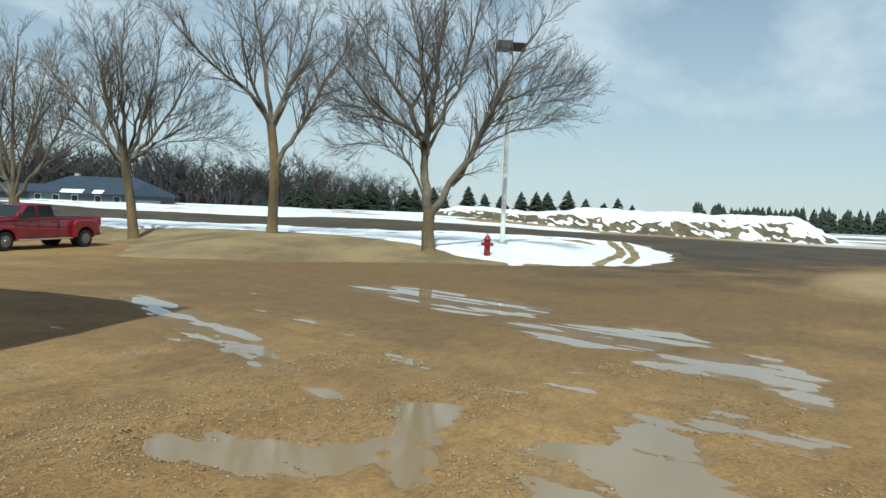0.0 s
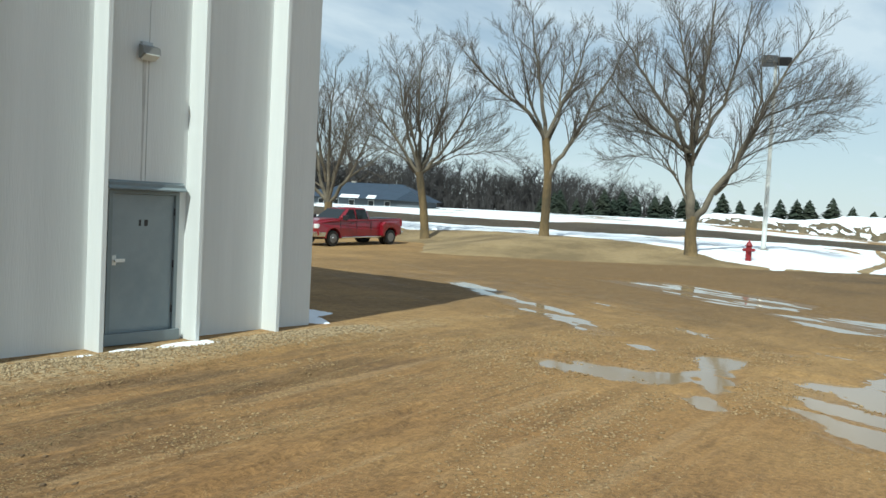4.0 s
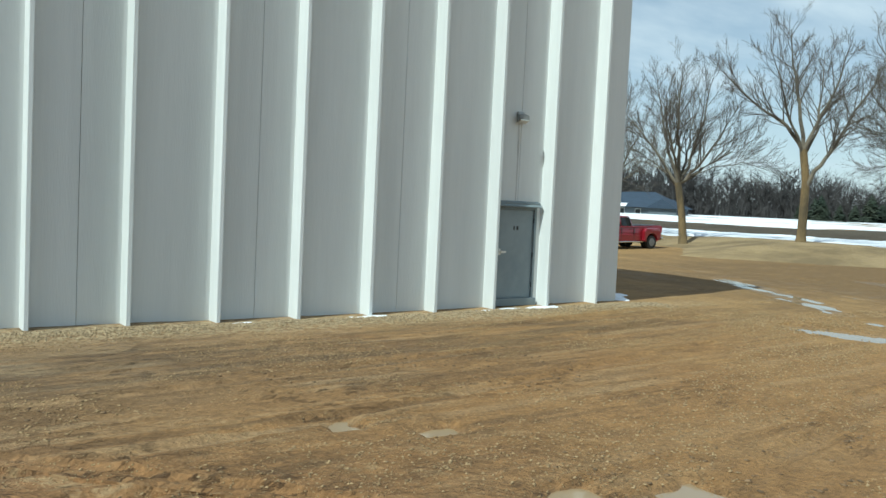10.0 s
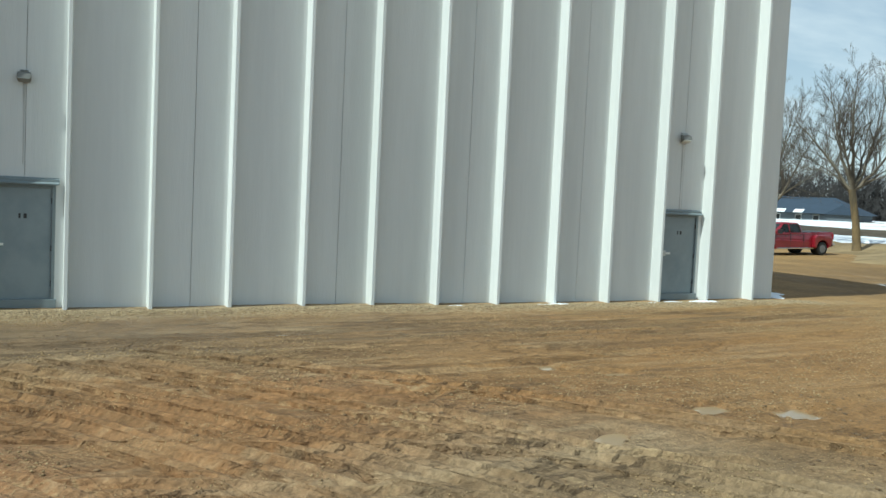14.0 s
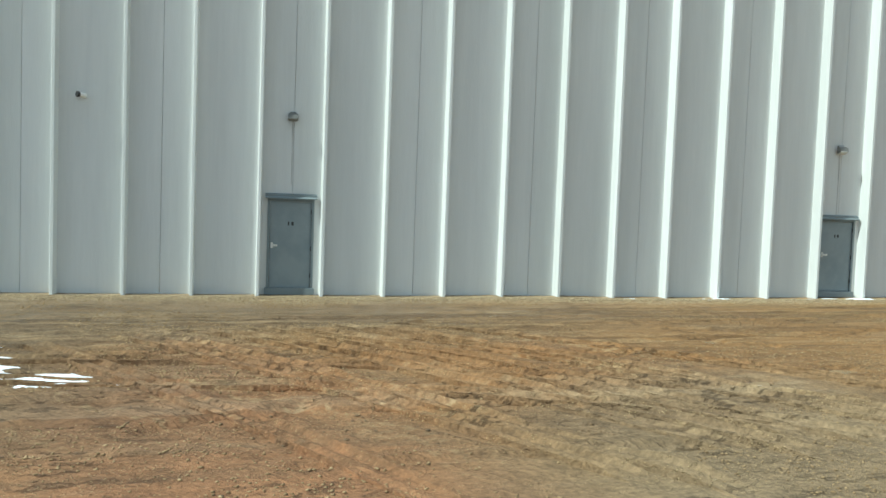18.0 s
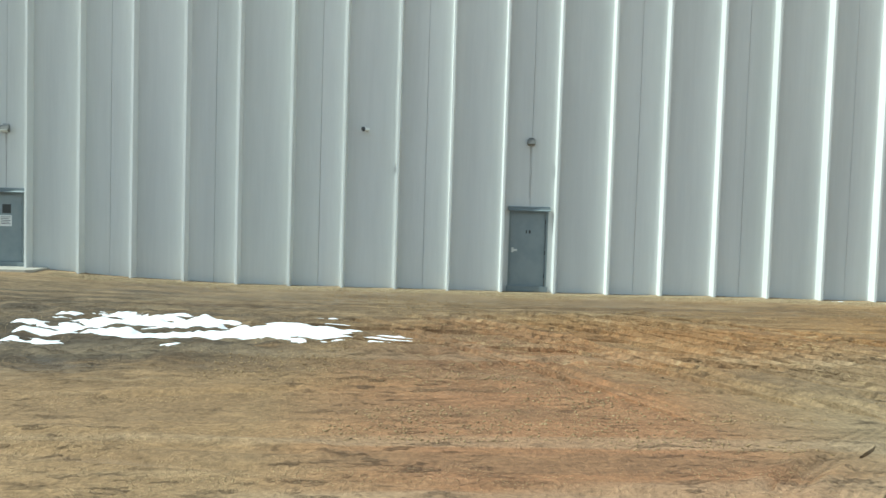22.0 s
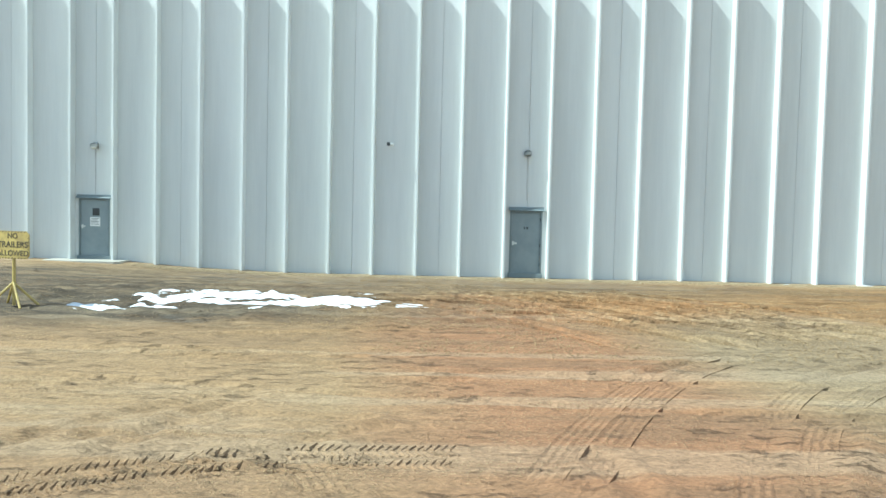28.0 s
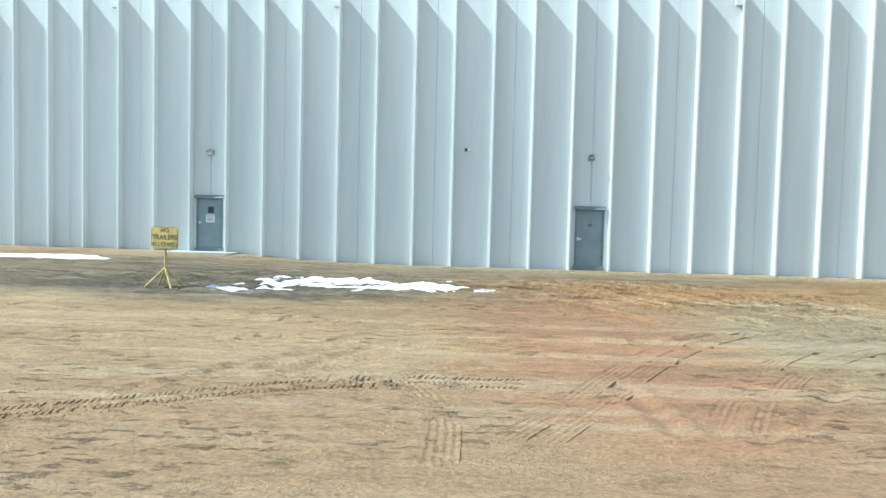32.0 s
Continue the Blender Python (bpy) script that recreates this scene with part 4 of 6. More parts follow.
bm = bmesh.new()
box(bm, (WEST, 48.9, -0.5), (EAST - 0.1, 49.15, TOP))
solid("wall_north", bm, M_CONC, "plain concrete rear wall", "wall", "", "structure")
bm = bmesh.new()
box(bm, (WEST - 0.2, FACE + 0.1, -0.5), (WEST, 49.15, TOP))
solid("wall_west", bm, M_CONC, "plain concrete far end wall", "wall", "", "structure")


def bars(bm, x, y, z, widths, h, gap=0.03):
    for w in widths:
        box(bm, (x, y - 0.004, z), (x + w, y, z + h))
        x += w + gap


def door(n, cx, z0, z1, notice):
    d = thing("door_%d" % n, pose(cx, FACE, z0), "closed grey steel service door with drip cap" if not notice else "closed grey steel door with small window and paper notice", "door", "service doors", "structure")
    h = z1 - z0
    bm = bmesh.new()
    for s in (-1, 1):
        box(bm, (s * 0.53 - 0.03, -0.025, 0), (s * 0.53 + 0.03, 0.12, h), 0.004)
    box(bm, (-0.5, -0.024, h - 0.055), (0.5, 0.12, h), 0.004)
    part("frame", bm, M_FRAME, d)
    bm = bmesh.new()
    box(bm, (-0.495, 0.02, 0.13), (0.495, 0.065, h - 0.06), 0.004)
    leaf = part("leaf", bm, M_DOOR, d)
    bm = bmesh.new()
    box(bm, (-0.60, -0.09, 0), (0.60, -0.001, 0.10), 0.006)
    prism(bm, [(-0.13, 0.02), (-0.001, 0.13), (-0.001, 0.10), (-0.13, 0.0)], 0, -0.62, 0.62)
    cap = part("drip_cap", bm, M_FRAME, d, "projecting grey metal drip cap")
    cap.location.z = h + 0.005
    bm = bmesh.new()
    box(bm, (-0.60, -0.07, -0.03), (0.60, -0.003, 0.135), 0.006)
    part("threshold", bm, M_FRAME, d, "weathered steel kick plate")
    bm = bmesh.new()
    for z in (0.38, 1.05, h - 0.35):
        tube(bm, (0.497, 0.0, z), (0.497, 0.0, z + 0.11), 0.013, n=8)
    part("hinge", bm, M_DARK, leaf)
    bm = bmesh.new()
    box(bm, (-0.47, 0.008, 1.10), (-0.41, 0.021, 1.24), 0.003)
    tube(bm, (-0.44, 0.012, 1.17), (-0.44, -0.05, 1.17), 0.012, n=8)
    box(bm, (-0.46, -0.058, 1.145), (-0.31, -0.036, 1.195), 0.008)
    part("handle", bm, M_WHITE, leaf, "bright lever handle on a plate")
    bm = bmesh.new()
    if notice:
        box(bm, (-0.08, 0.014, 1.56), (0.17, 0.0225, 1.82), 0.002)
        part("window", bm, M_GLASS, leaf, "small dark wired window")
        bm = bmesh.new()
        box(bm, (-0.16, 0.008, 1.18), (0.20, 0.0165, 1.50))
        part("notice", bm, M_PAPER, leaf, "white paper notice")
        bm = bmesh.new()
        for k in range(5):
            box(bm, (-0.12, 0.004, 1.44 - 0.05 * k), (0.16 - 0.04 * (k % 2), 0.0085, 1.455 - 0.05 * k))
        part("print", bm, M_DARK, leaf)
    else:
        bars(bm, -0.07, 0.0205, 1.66, (0.035, 0.055), 0.09, 0.05)
        part("marking", bm, M_DARK, leaf, "small dark painted marking")
    return d


for n, (cx, z0, z1) in enumerate(DOORS):
    door(n + 1, cx, z0, z1, n == 2)


def wall_light(cx, z, up, rusty):
    t = thing("wall_light", pose(cx, FACE, z) @ Matrix.Diagonal((1.02, 0.95, 0.95, 1) if rusty else (1.2, 1.0, 1.1, 1)), "weathered boxy floodlight on the wall above a door", "wall light", "wall lights")
    bm = bmesh.new()
    box(bm, (-0.07, -0.06, -0.10), (0.07, 0, 0.12), 0.008)
    part("junction_box", bm, M_FIXTURE if rusty else M_METAL, t)
    bm = bmesh.new()
    prism(bm, [(-0.05, 0.08), (-0.17, 0.045), (-0.19, -0.045), (-0.06, -0.10)], 0, -0.115, 0.115, 0.012)
    part("housing", bm, M_FIXTURE, t)
    bm = bmesh.new()
    prism(bm, [(-0.180, -0.062), (-0.20, -0.049), (-0.205, -0.060), (-0.075, -0.118), (-0.07, -0.110)], 0, -0.095, 0.095)
    part("lens", bm, M_FIXTURE if rusty else M_LENS, t)
    bm = bmesh.new()
    prism(bm, [(-0.030, -0.09), (0.022, -0.10), (0.016, -0.7), (0.008, up - z + 0.25), (-0.010, up - z + 0.3), (-0.014, -0.8)], 1, -0.003, -0.0005)
    part("drip_stain", bm, M_STAIN, t, "dark streak of dirt run down the wall")
    return t


for (cx, z0, z1), lx in zip(DOORS, (-2.30, -17.51, -32.72)):
    wall_light(lx, 4.19 if cx == -17.50 else 4.14, z1, cx == -17.50)


def wall_camera(x, z):
    t = thing("wall_camera", pose(x, FACE, z), "small white bullet camera with a dark front on an arm", "security camera")
    bm = bmesh.new()
    box(bm, (-0.06, -0.03, -0.06), (0.06, 0, 0.06), 0.006)
    tube(bm, (0, -0.02, 0), (0, -0.20, 0), 0.02, n=8)
    part("bracket", bm, M_WHITE, t)
    bm = bmesh.new()
    tube(bm, (0.07, -0.15, -0.02), (-0.07, -0.26, 0.0), 0.05, n=14)
    part("housing", bm, M_WHITE, t)
    bm = bmesh.new()
    tube(bm, (-0.055, -0.25, 0.0), (-0.10, -0.285, 0.002), 0.066, n=14)
    part("lens", bm, M_DARK, t, "dark glass front")


wall_camera(-22.25, 4.4)
bm = bmesh.new()
box(bm, (-32.05, FACE - 0.05, 1.22), (-31.98, FACE, 1.36), 0.006)
solid("card_reader", bm, M_DARK, "small black card reader on the wall", "card reader")
for x in (-36.7, -27.5, -12.3):
    t = thing("eaves_light", pose(x, FACE, 9.98), "small floodlight high on the wall", "wall light", "eaves lights")
    bm = bmesh.new()
    box(bm, (-0.06, -0.10, -0.06), (0.06, 0, 0.06), 0.006)
    part("bracket", bm, M_METAL, t)
    bm = bmesh.new()
    box(bm, (-0.16, -0.32, -0.11), (0.16, -0.10, 0.10), 0.02)
    part("housing", bm, M_WHITE, t)
bm = bmesh.new()
prism(bm, [(-34.0, -0.75), (-31.6, -0.75), (-31.45, -0.6), (-31.45, FACE - 0.01), (-34.15, FACE - 0.01), (-34.15, -0.6)], 2, -0.2, 0.135, 0.01)
solid("door_pad", bm, M_PAD, "pale concrete landing in front of a door", "concrete pad", "", "structure")


# ---- bare trees ----
def tubes_mesh(name, chains, sides):
    """One mesh of tapering tubes; a chain is points and radii."""
    verts, faces = [], []
    for pts, rad in chains:
        n = sides if rad[0] > 0.05 else (4 if rad[0] > 0.02 else 3)
        first = len(verts)
        for k, p in enumerate(pts):
            d = (pts[min(k + 1, len(pts) - 1)] - pts[max(k - 1, 0)]).normalized()
            side = d.orthogonal().normalized()
            up = d.cross(side)
            for j in range(n):
                a = 2 * math.pi * j / n
                verts.append(p + (side * math.cos(a) + up * math.sin(a)) * rad[k])
        for k in range(len(pts) - 1):
            for j in range(n):
                a, b = first + k * n + j, first + k * n + (j + 1) % n
                faces.append((a, b, b + n, a + n))
    me = mesh_from(name, verts, faces)
    for p in me.polygons:
        p.use_smooth = True
    return me


def sprout(rng, start, way, length, radius, level, out, most, droop=0.0):
    """A branch and, further along it, its own branches."""
    n = 5 if level < 2 else 4
    pts, rad, p, d = [start], [radius], start, way.normalized()
    for k in range(n):
        d = (d + Vector((rng.gauss(0, 0.05), rng.gauss(0, 0.05), rng.gauss(0.03 - droop, 0.05)))).normalized()
        p = p + d * (length / n)
        pts.append(p)
        rad.append(max(radius * (1 - 0.70 * (k + 1) / n), 0.0048))
    out[min(level, 2)].append((pts, rad))
    if level >= most:
        return
    count = {0: 9, 1: 7, 2: 5, 3: 4}[level]
    for c in range(count):
        f = 0.22 + 0.78 * (c + rng.random()) / count
        k = min(int(f * n), n - 1)
        at = pts[k].lerp(pts[k + 1], f * n - k)
        along = (pts[k + 1] - pts[k]).normalized()
        side = along.orthogonal().normalized()
        side.rotate(Matrix.Rotation(rng.random() * 6.283, 3, along))
        spread_a = rng.uniform(0.38, 0.80)
        d2 = along * math.cos(spread_a) + side * math.sin(spread_a) + Vector((0, 0, 0.16))
        sprout(rng, at, d2, length * rng.uniform(0.36, 0.56) * (1.12 - 0.35 * f), max(rad[k] * rng.uniform(0.45, 0.58), 0.0072), level + 1, out, most, droop)


TREE_RIGHT, TREE_AHEAD = Vector((0.5, -0.866, 0)), Vector((0.866, 0.5, 0))


def bare_tree(x, y, trunk, radius, limbs, seed, label, twig_len=2.4):
    """trunk and limbs: points (across, up), a limb with its radius and how far it leans away."""
    rng = random.Random(seed)
    z = z_at(x, y) - 0.12
    t = thing("bare_tree", pose(x, y, z), label, "tree", "trees along the bank")
    tp = [TREE_RIGHT * u + Vector((0, 0, v)) for u, v in trunk]
    n = len(tp)
    bole = [(tp, [radius * (1.5 if k == 0 else 1.0 - 0.22 * k / n) for k in range(n)])]
    flare = [tp[0], tp[0].lerp(tp[1], 0.12), tp[0].lerp(tp[1], 0.35)] + tp[1:]
    bole = [(flare, [radius * 1.55, radius * 1.18, radius * 1.02] + [radius * (0.98 - 0.2 * k / n) for k in range(1, n)])]
    for pts, r, lean in limbs:
        out = {0: [], 1: [], 2: []}
        lp = []
        top = pts[-1][1] - pts[0][1] + 1e-3
        for u, v in pts:
            lp.append(TREE_RIGHT * u + Vector((0, 0, v)) + TREE_AHEAD * (lean * (v - pts[0][1]) / top))
        # bend between the given points
        fine = [lp[0]]
        for a, b in zip(lp[:-1], lp[1:]):
            for f in (0.33, 0.67, 1.0):
                j = Vector((rng.gauss(0, 0.05), rng.gauss(0, 0.05), rng.gauss(0, 0.03)))
                fine.append(a.lerp(b, f) + j)
        m = len(fine)
        rad = [max(r * (1 - 0.86 * k / (m - 1)), 0.012) for k in range(m)]
        count = 6 + 4 * (m // 3)
        for c in range(count):
            f = 0.28 + 0.72 * (c + rng.random()) / count
            k = min(int(f * (m - 1)), m - 2)
            at = fine[k].lerp(fine[k + 1], f * (m - 1) - k)
            along = (fine[k + 1] - fine[k]).normalized()
            side = along.orthogonal().normalized()
            side.rotate(Matrix.Rotation(rng.random() * 6.283, 3, along))
            a = rng.uniform(0.5, 1.0)
            d2 = along * math.cos(a) + side * math.sin(a) + Vector((0, 0, 0.18))
            sprout(rng, at, d2, twig_len * rng.uniform(0.8, 1.3) * (1.12 - 0.5 * f), min(max(rad[k] * 0.48, 0.018), 0.042), 1, out, 3, 0.0)
        limb = part("limb", tubes_mesh("limb", [(fine, rad)], 8), M_LIMB, t, "pale grey-brown limb")
        part("spray", tubes_mesh("spray", out[1] + out[2], 5), M_TWIG, limb, "leafless brown branches and twigs")
    part("trunk", tubes_mesh("trunk", bole, 12), M_BARK, t, "furrowed tan-brown trunk")
    return t


bare_tree(29.75, 5.5, [(0, 0), (-0.08, 1.0), (-0.04, 2.0)], 0.30, [
    ([(-0.1, 1.9), (-0.25, 3.3), (-0.32, 4.9), (0.0, 7.0), (0.2, 9.5), (0.5, 12.4)], 0.24, 0.6),
    ([(0.05, 1.8), (0.55, 2.6), (1.55, 4.4), (2.5, 6.4), (3.3, 8.3), (4.6, 10.6)], 0.19, -1.0),
    ([(0.9, 3.1), (1.9, 4.6), (2.6, 6.2), (2.9, 8.4), (3.0, 11.0)], 0.12, 1.6),
    ([(-0.3, 4.8), (-1.1, 5.5), (-2.9, 6.4), (-4.3, 8.2)], 0.13, -1.2),
    ([(-0.3, 5.0), (-0.9, 6.0), (-1.8, 7.5), (-2.9, 9.2), (-4.0, 11.2)], 0.14, 1.2),
    ([(0.0, 6.8), (-0.6, 8.4), (-0.9, 10.2), (-1.1, 12.4)], 0.10, 1.4),
    ([(-0.15, 2.2), (-0.8, 3.7), (-1.75, 5.1), (-3.0, 5.9)], 0.07, 0.8),
    ([(-0.1, 5.4), (1.0, 7.2), (1.5, 9.4), (1.8, 12.0)], 0.10, -1.6),
    ([(2.6, 6.6), (4.2, 7.4), (6.0, 8.0)], 0.06, 0.4),
    ([(1.6, 4.5), (2.8, 5.3), (4.0, 5.8), (5.0, 5.9)], 0.04, 0.6),
    ([(2.2, 5.8), (3.6, 6.4), (4.8, 6.9), (5.6, 7.0)], 0.04, -0.8),
    ([(-0.9, 3.9), (-1.7, 4.6), (-2.5, 4.8), (-3.2, 4.7)], 0.035, -0.6),
    ([(-1.1, 5.5), (-2.2, 5.9), (-3.4, 6.4), (-4.4, 6.7)], 0.04, 0.8),
    ([(-0.2, 4.6), (0.5, 6.0), (0.8, 8.0), (1.2, 9.6)], 0.09, 3.4),
    ([(-0.2, 4.4), (-0.4, 5.8), (-0.8, 7.6), (-1.0, 9.4)], 0.09, -3.4),
], 11, "large leafless tree with a trunk forked near the ground", 2.5)
bare_tree(30.55, 14.3, [(0, 0), (0.03, 1.7), (0.05, 3.6), (-0.2, 5.5)], 0.26, [
    ([(0.1, 3.3), (0.55, 4.3), (1.25, 5.3), (2.0, 6.9), (3.2, 9.0), (3.9, 10.8)], 0.15, -0.9),
    ([(-0.2, 5.4), (-1.1, 6.8), (-2.3, 7.6), (-3.9, 9.0), (-4.8, 10.0)], 0.13, -0.8),
    ([(-0.2, 5.4), (-0.6, 8.2), (-1.1, 10.5), (-1.3, 12.6)], 0.13, 1.0),
    ([(-0.2, 5.4), (0.35, 6.8), (1.2, 8.9), (1.9, 11.4)], 0.13, 0.5),
    ([(-0.1, 5.2), (0.4, 6.6), (0.6, 8.6), (0.5, 11.6)], 0.10, 2.6),
    ([(-0.2, 5.2), (-0.8, 6.6), (-1.4, 8.6), (-2.2, 11.0)], 0.10, -2.6),
    ([(2.0, 6.9), (3.4, 7.6), (4.2, 8.2)], 0.06, 0.5),
], 12, "tall leafless tree with a straight tan trunk", 2.3)
bare_tree(28.65, 21.2, [(0, 0), (-0.2, 2.0), (-0.55, 4.0)], 0.25, [
    ([(-0.5, 3.8), (-1.6, 5.4), (-2.8, 7.0), (-4.2, 8.6)], 0.11, -0.8),
    ([(-0.5, 3.9), (-1.3, 6.0), (-1.9, 8.2), (-2.4, 10.6)], 0.12, 0.8),
    ([(-0.5, 3.9), (-0.6, 6.2), (-0.7, 8.6), (-0.6, 11.2)], 0.13, -0.6),
    ([(-0.5, 3.9), (0.1, 5.6), (0.7, 8.0), (1.1, 10.8)], 0.12, 0.9),
    ([(-0.5, 3.9), (0.6, 5.0), (1.8, 6.8), (3.0, 9.0)], 0.11, -0.6),
    ([(-0.5, 3.9), (0.9, 4.9), (2.4, 6.0), (4.0, 7.0)], 0.09, 0.8),
    ([(0.0, 4.4), (1.6, 5.0), (3.2, 5.3), (4.6, 5.3)], 0.05, -0.6),
    ([(-1.0, 4.6), (-2.6, 5.2), (-4.2, 5.5), (-5.2, 5.4)], 0.05, 0.4),
    ([(-0.5, 3.9), (-0.3, 5.4), (-0.2, 7.2), (0.1, 9.6)], 0.10, 2.8),
    ([(-0.5, 3.9), (-0.7, 5.4), (-1.0, 7.2), (-1.2, 9.4)], 0.10, -2.8),
    ([(-0.5, 3.7), (-2.2, 5.2), (-3.8, 6.2)], 0.07, 1.6),
], 13, "leafless tree with a broad fan-shaped crown", 2.35)
bare_tree(28.2, 28.9, [(0, 0), (-0.05, 1.2), (-0.1, 2.1)], 0.30, [
    ([(-0.1, 2.0), (-0.9, 4.0), (-1.5, 6.4), (-2.2, 9.4)], 0.14, 0.8),
    ([(-0.1, 2.0), (-0.1, 4.6), (-0.1, 7.2), (0.2, 10.6)], 0.14, -0.6),
    ([(-0.1, 2.0), (1.0, 3.6), (2.0, 5.6), (3.2, 8.2)], 0.13, 0.4),
    ([(-0.1, 2.0), (-1.6, 3.6), (-3.0, 5.6), (-4.2, 7.6)], 0.12, -0.4),
    ([(0.0, 3.4), (0.6, 5.4), (0.9, 7.6), (1.4, 10.0)], 0.10, 2.4),
    ([(-0.3, 3.4), (-0.6, 5.6), (-0.8, 7.6), (-1.0, 10.0)], 0.10, -2.4),
    ([(1.0, 3.6), (2.4, 4.6), (3.8, 6.0)], 0.07, 0.8),
    ([(-0.1, 2.2), (0.5, 4.2), (1.1, 6.6), (1.9, 9.2)], 0.11, -1.2),
    ([(-0.1, 2.2), (-1.2, 4.4), (-2.2, 6.2), (-3.3, 8.6)], 0.11, 1.4),
    ([(-0.5, 3.0), (-2.2, 4.2), (-3.8, 4.8), (-4.8, 5.2)], 0.06, 0.6),
], 14, "leafless tree with low forks behind the parked pickup", 2.35)


# ---- far woods, one mass of bare trunks and branches ----
def far_woods():
    rng = random.Random(5)

    def variant(length, width, level):
        verts = []

        def blade(a, b, w0, w1):
            d = b - a
            side = d.cross(Vector((0.8, 0.6, 0))).normalized()
            for s in (side, d.cross(side).normalized()) if w0 > 0.05 else (side,):
                verts.extend((a + s * w0, a - s * w0, b - s * w1, b + s * w1))

        def grow(p, d, length, w, level):
            q = p + d * length
            blade(p, q, w, w * 0.6)
            for _ in range(3 if level else 0):
                e = (d + Vector((rng.gauss(0, 0.55), rng.gauss(0, 0.55), rng.gauss(0.1, 0.3)))).normalized()
                grow(p.lerp(q, rng.uniform(0.4, 1.0)), e, length * rng.uniform(0.52, 0.74), w * 0.58, level - 1)

        grow(Vector((0, 0, -0.1)), Vector((rng.gauss(0, 0.06), rng.gauss(0, 0.06), 1)).normalized(), length, width, level)
        return np.array([tuple(v) for v in verts])

    trees, brush, out = [variant(3.6, 0.15, 5) for _ in range(9)], [variant(1.0, 0.055, 3) for _ in range(6)], []
    for kinds, count, lo, hi in ((trees, 560, 1.0, 1.8), (brush, 2600, 1.2, 2.8)):
        for k in range(count):
            f = rng.random() * 1.5 - 0.4
            x, y = 114 + 34 * f + rng.uniform(-4, 16), 124 - 56 * f + rng.uniform(-4, 14)
            a, s = rng.random() * 6.283, rng.uniform(lo, hi) * (1 - 0.25 * max(f, 0)) * (0.88 + 0.20 * math.sin(f * 23) + 0.16 * math.sin(f * 51 + 1))
            v = kinds[k % len(kinds)] * s
            r = np.stack([v[:, 0] * math.cos(a) - v[:, 1] * math.sin(a) + x, v[:, 0] * math.sin(a) + v[:, 1] * math.cos(a) + y, v[:, 2] + 1.9], -1)
            out.append(r)
    co = np.concatenate(out)
    me = bpy.data.meshes.new("far_woods")
    me.vertices.add(len(co))
    me.vertices.foreach_set("co", co.ravel())
    me.loops.add(len(co))
    me.loops.foreach_set("vertex_index", np.arange(len(co)))
    me.polygons.add(len(co) // 4)
    me.polygons.foreach_set("loop_start", np.arange(0, len(co), 4))
    me.update(calc_edges=True)
    return me


me = far_woods()
me.materials.append(M_WOOD_FAR)
tagged(new("far_woods", me), "dense leafless grey-brown wood behind the fields", "woods", "", "stuff")


# ---- spruces ----
def spruce_meshes(seed, height, width):
    rng = random.Random(seed)
    verts, faces = [], []
    for k in range(230):
        f = (k + rng.random()) / 230
        z = height * (0.04 + 0.96 * f)
        reach = width * 0.92 * (1 - f ** 2.0) ** 0.9 * rng.uniform(0.6, 1.1) + 0.10
        a = rng.random() * 6.283
        d = Vector((math.cos(a), math.sin(a), 0))
        s = Vector((-d.y, d.x, 0))
        tip = d * reach + Vector((0, 0, z - reach * rng.uniform(0.1, 0.45)))
        root = Vector((0, 0, z))
        w = reach * rng.uniform(0.22, 0.36)
        mid = root.lerp(tip, 0.6)
        i = len(verts)
        verts.extend((root + Vector((0, 0, 0.12)), mid + s * w, tip, mid - s * w, mid - Vector((0, 0, 0.3 * w + 0.05)), mid + Vector((0, 0, 0.12))))
        faces.extend(((i, i + 1, i + 5), (i + 1, i + 2, i + 5), (i + 2, i + 3, i + 5), (i + 3, i, i + 5), (i, i + 4, i + 1), (i + 1, i + 4, i + 2), (i + 2, i + 4, i + 3), (i + 3, i + 4, i)))
    bm = bmesh.new()
    tube(bm, (0, 0, -0.3), (0, 0, height * 0.9), 0.14, 0.02, 8)
    return mesh_from("crown", verts, faces), mesh_of("trunk", bm)


SPRUCES = [spruce_meshes(60 + k, 1.0 * h, w) for k, (h, w) in enumerate(((4.7, 2.2), (4.4, 2.3), (5.1, 2.3)))]


def spruce(x, y, kind, size):
    crown, stem = SPRUCES[kind]
    t = thing("spruce_tree", Matrix.LocRotScale((x, y, z_at(x, y) - 0.1), Euler((0, 0, x * 3.7)), Vector((size, size, size))), "dark green conical spruce in a distant row", "spruce", "spruces in a row")
    part("trunk", stem, M_BARK, t)
    part("crown", crown, M_NEEDLE, t)


rng = random.Random(77)
for k in range(16):
    f = k / 15
    spruce(112 + 15.5 * f + rng.uniform(-1.0, 1.0), 50 - 36.5 * f + rng.uniform(-0.8, 0.8), k % 3, rng.uniform(0.74, 0.92))
for k in range(10):
    spruce(110 + rng.uniform(-4, 6), 52 + 14 * rng.random(), k % 3, rng.uniform(0.6, 0.9))


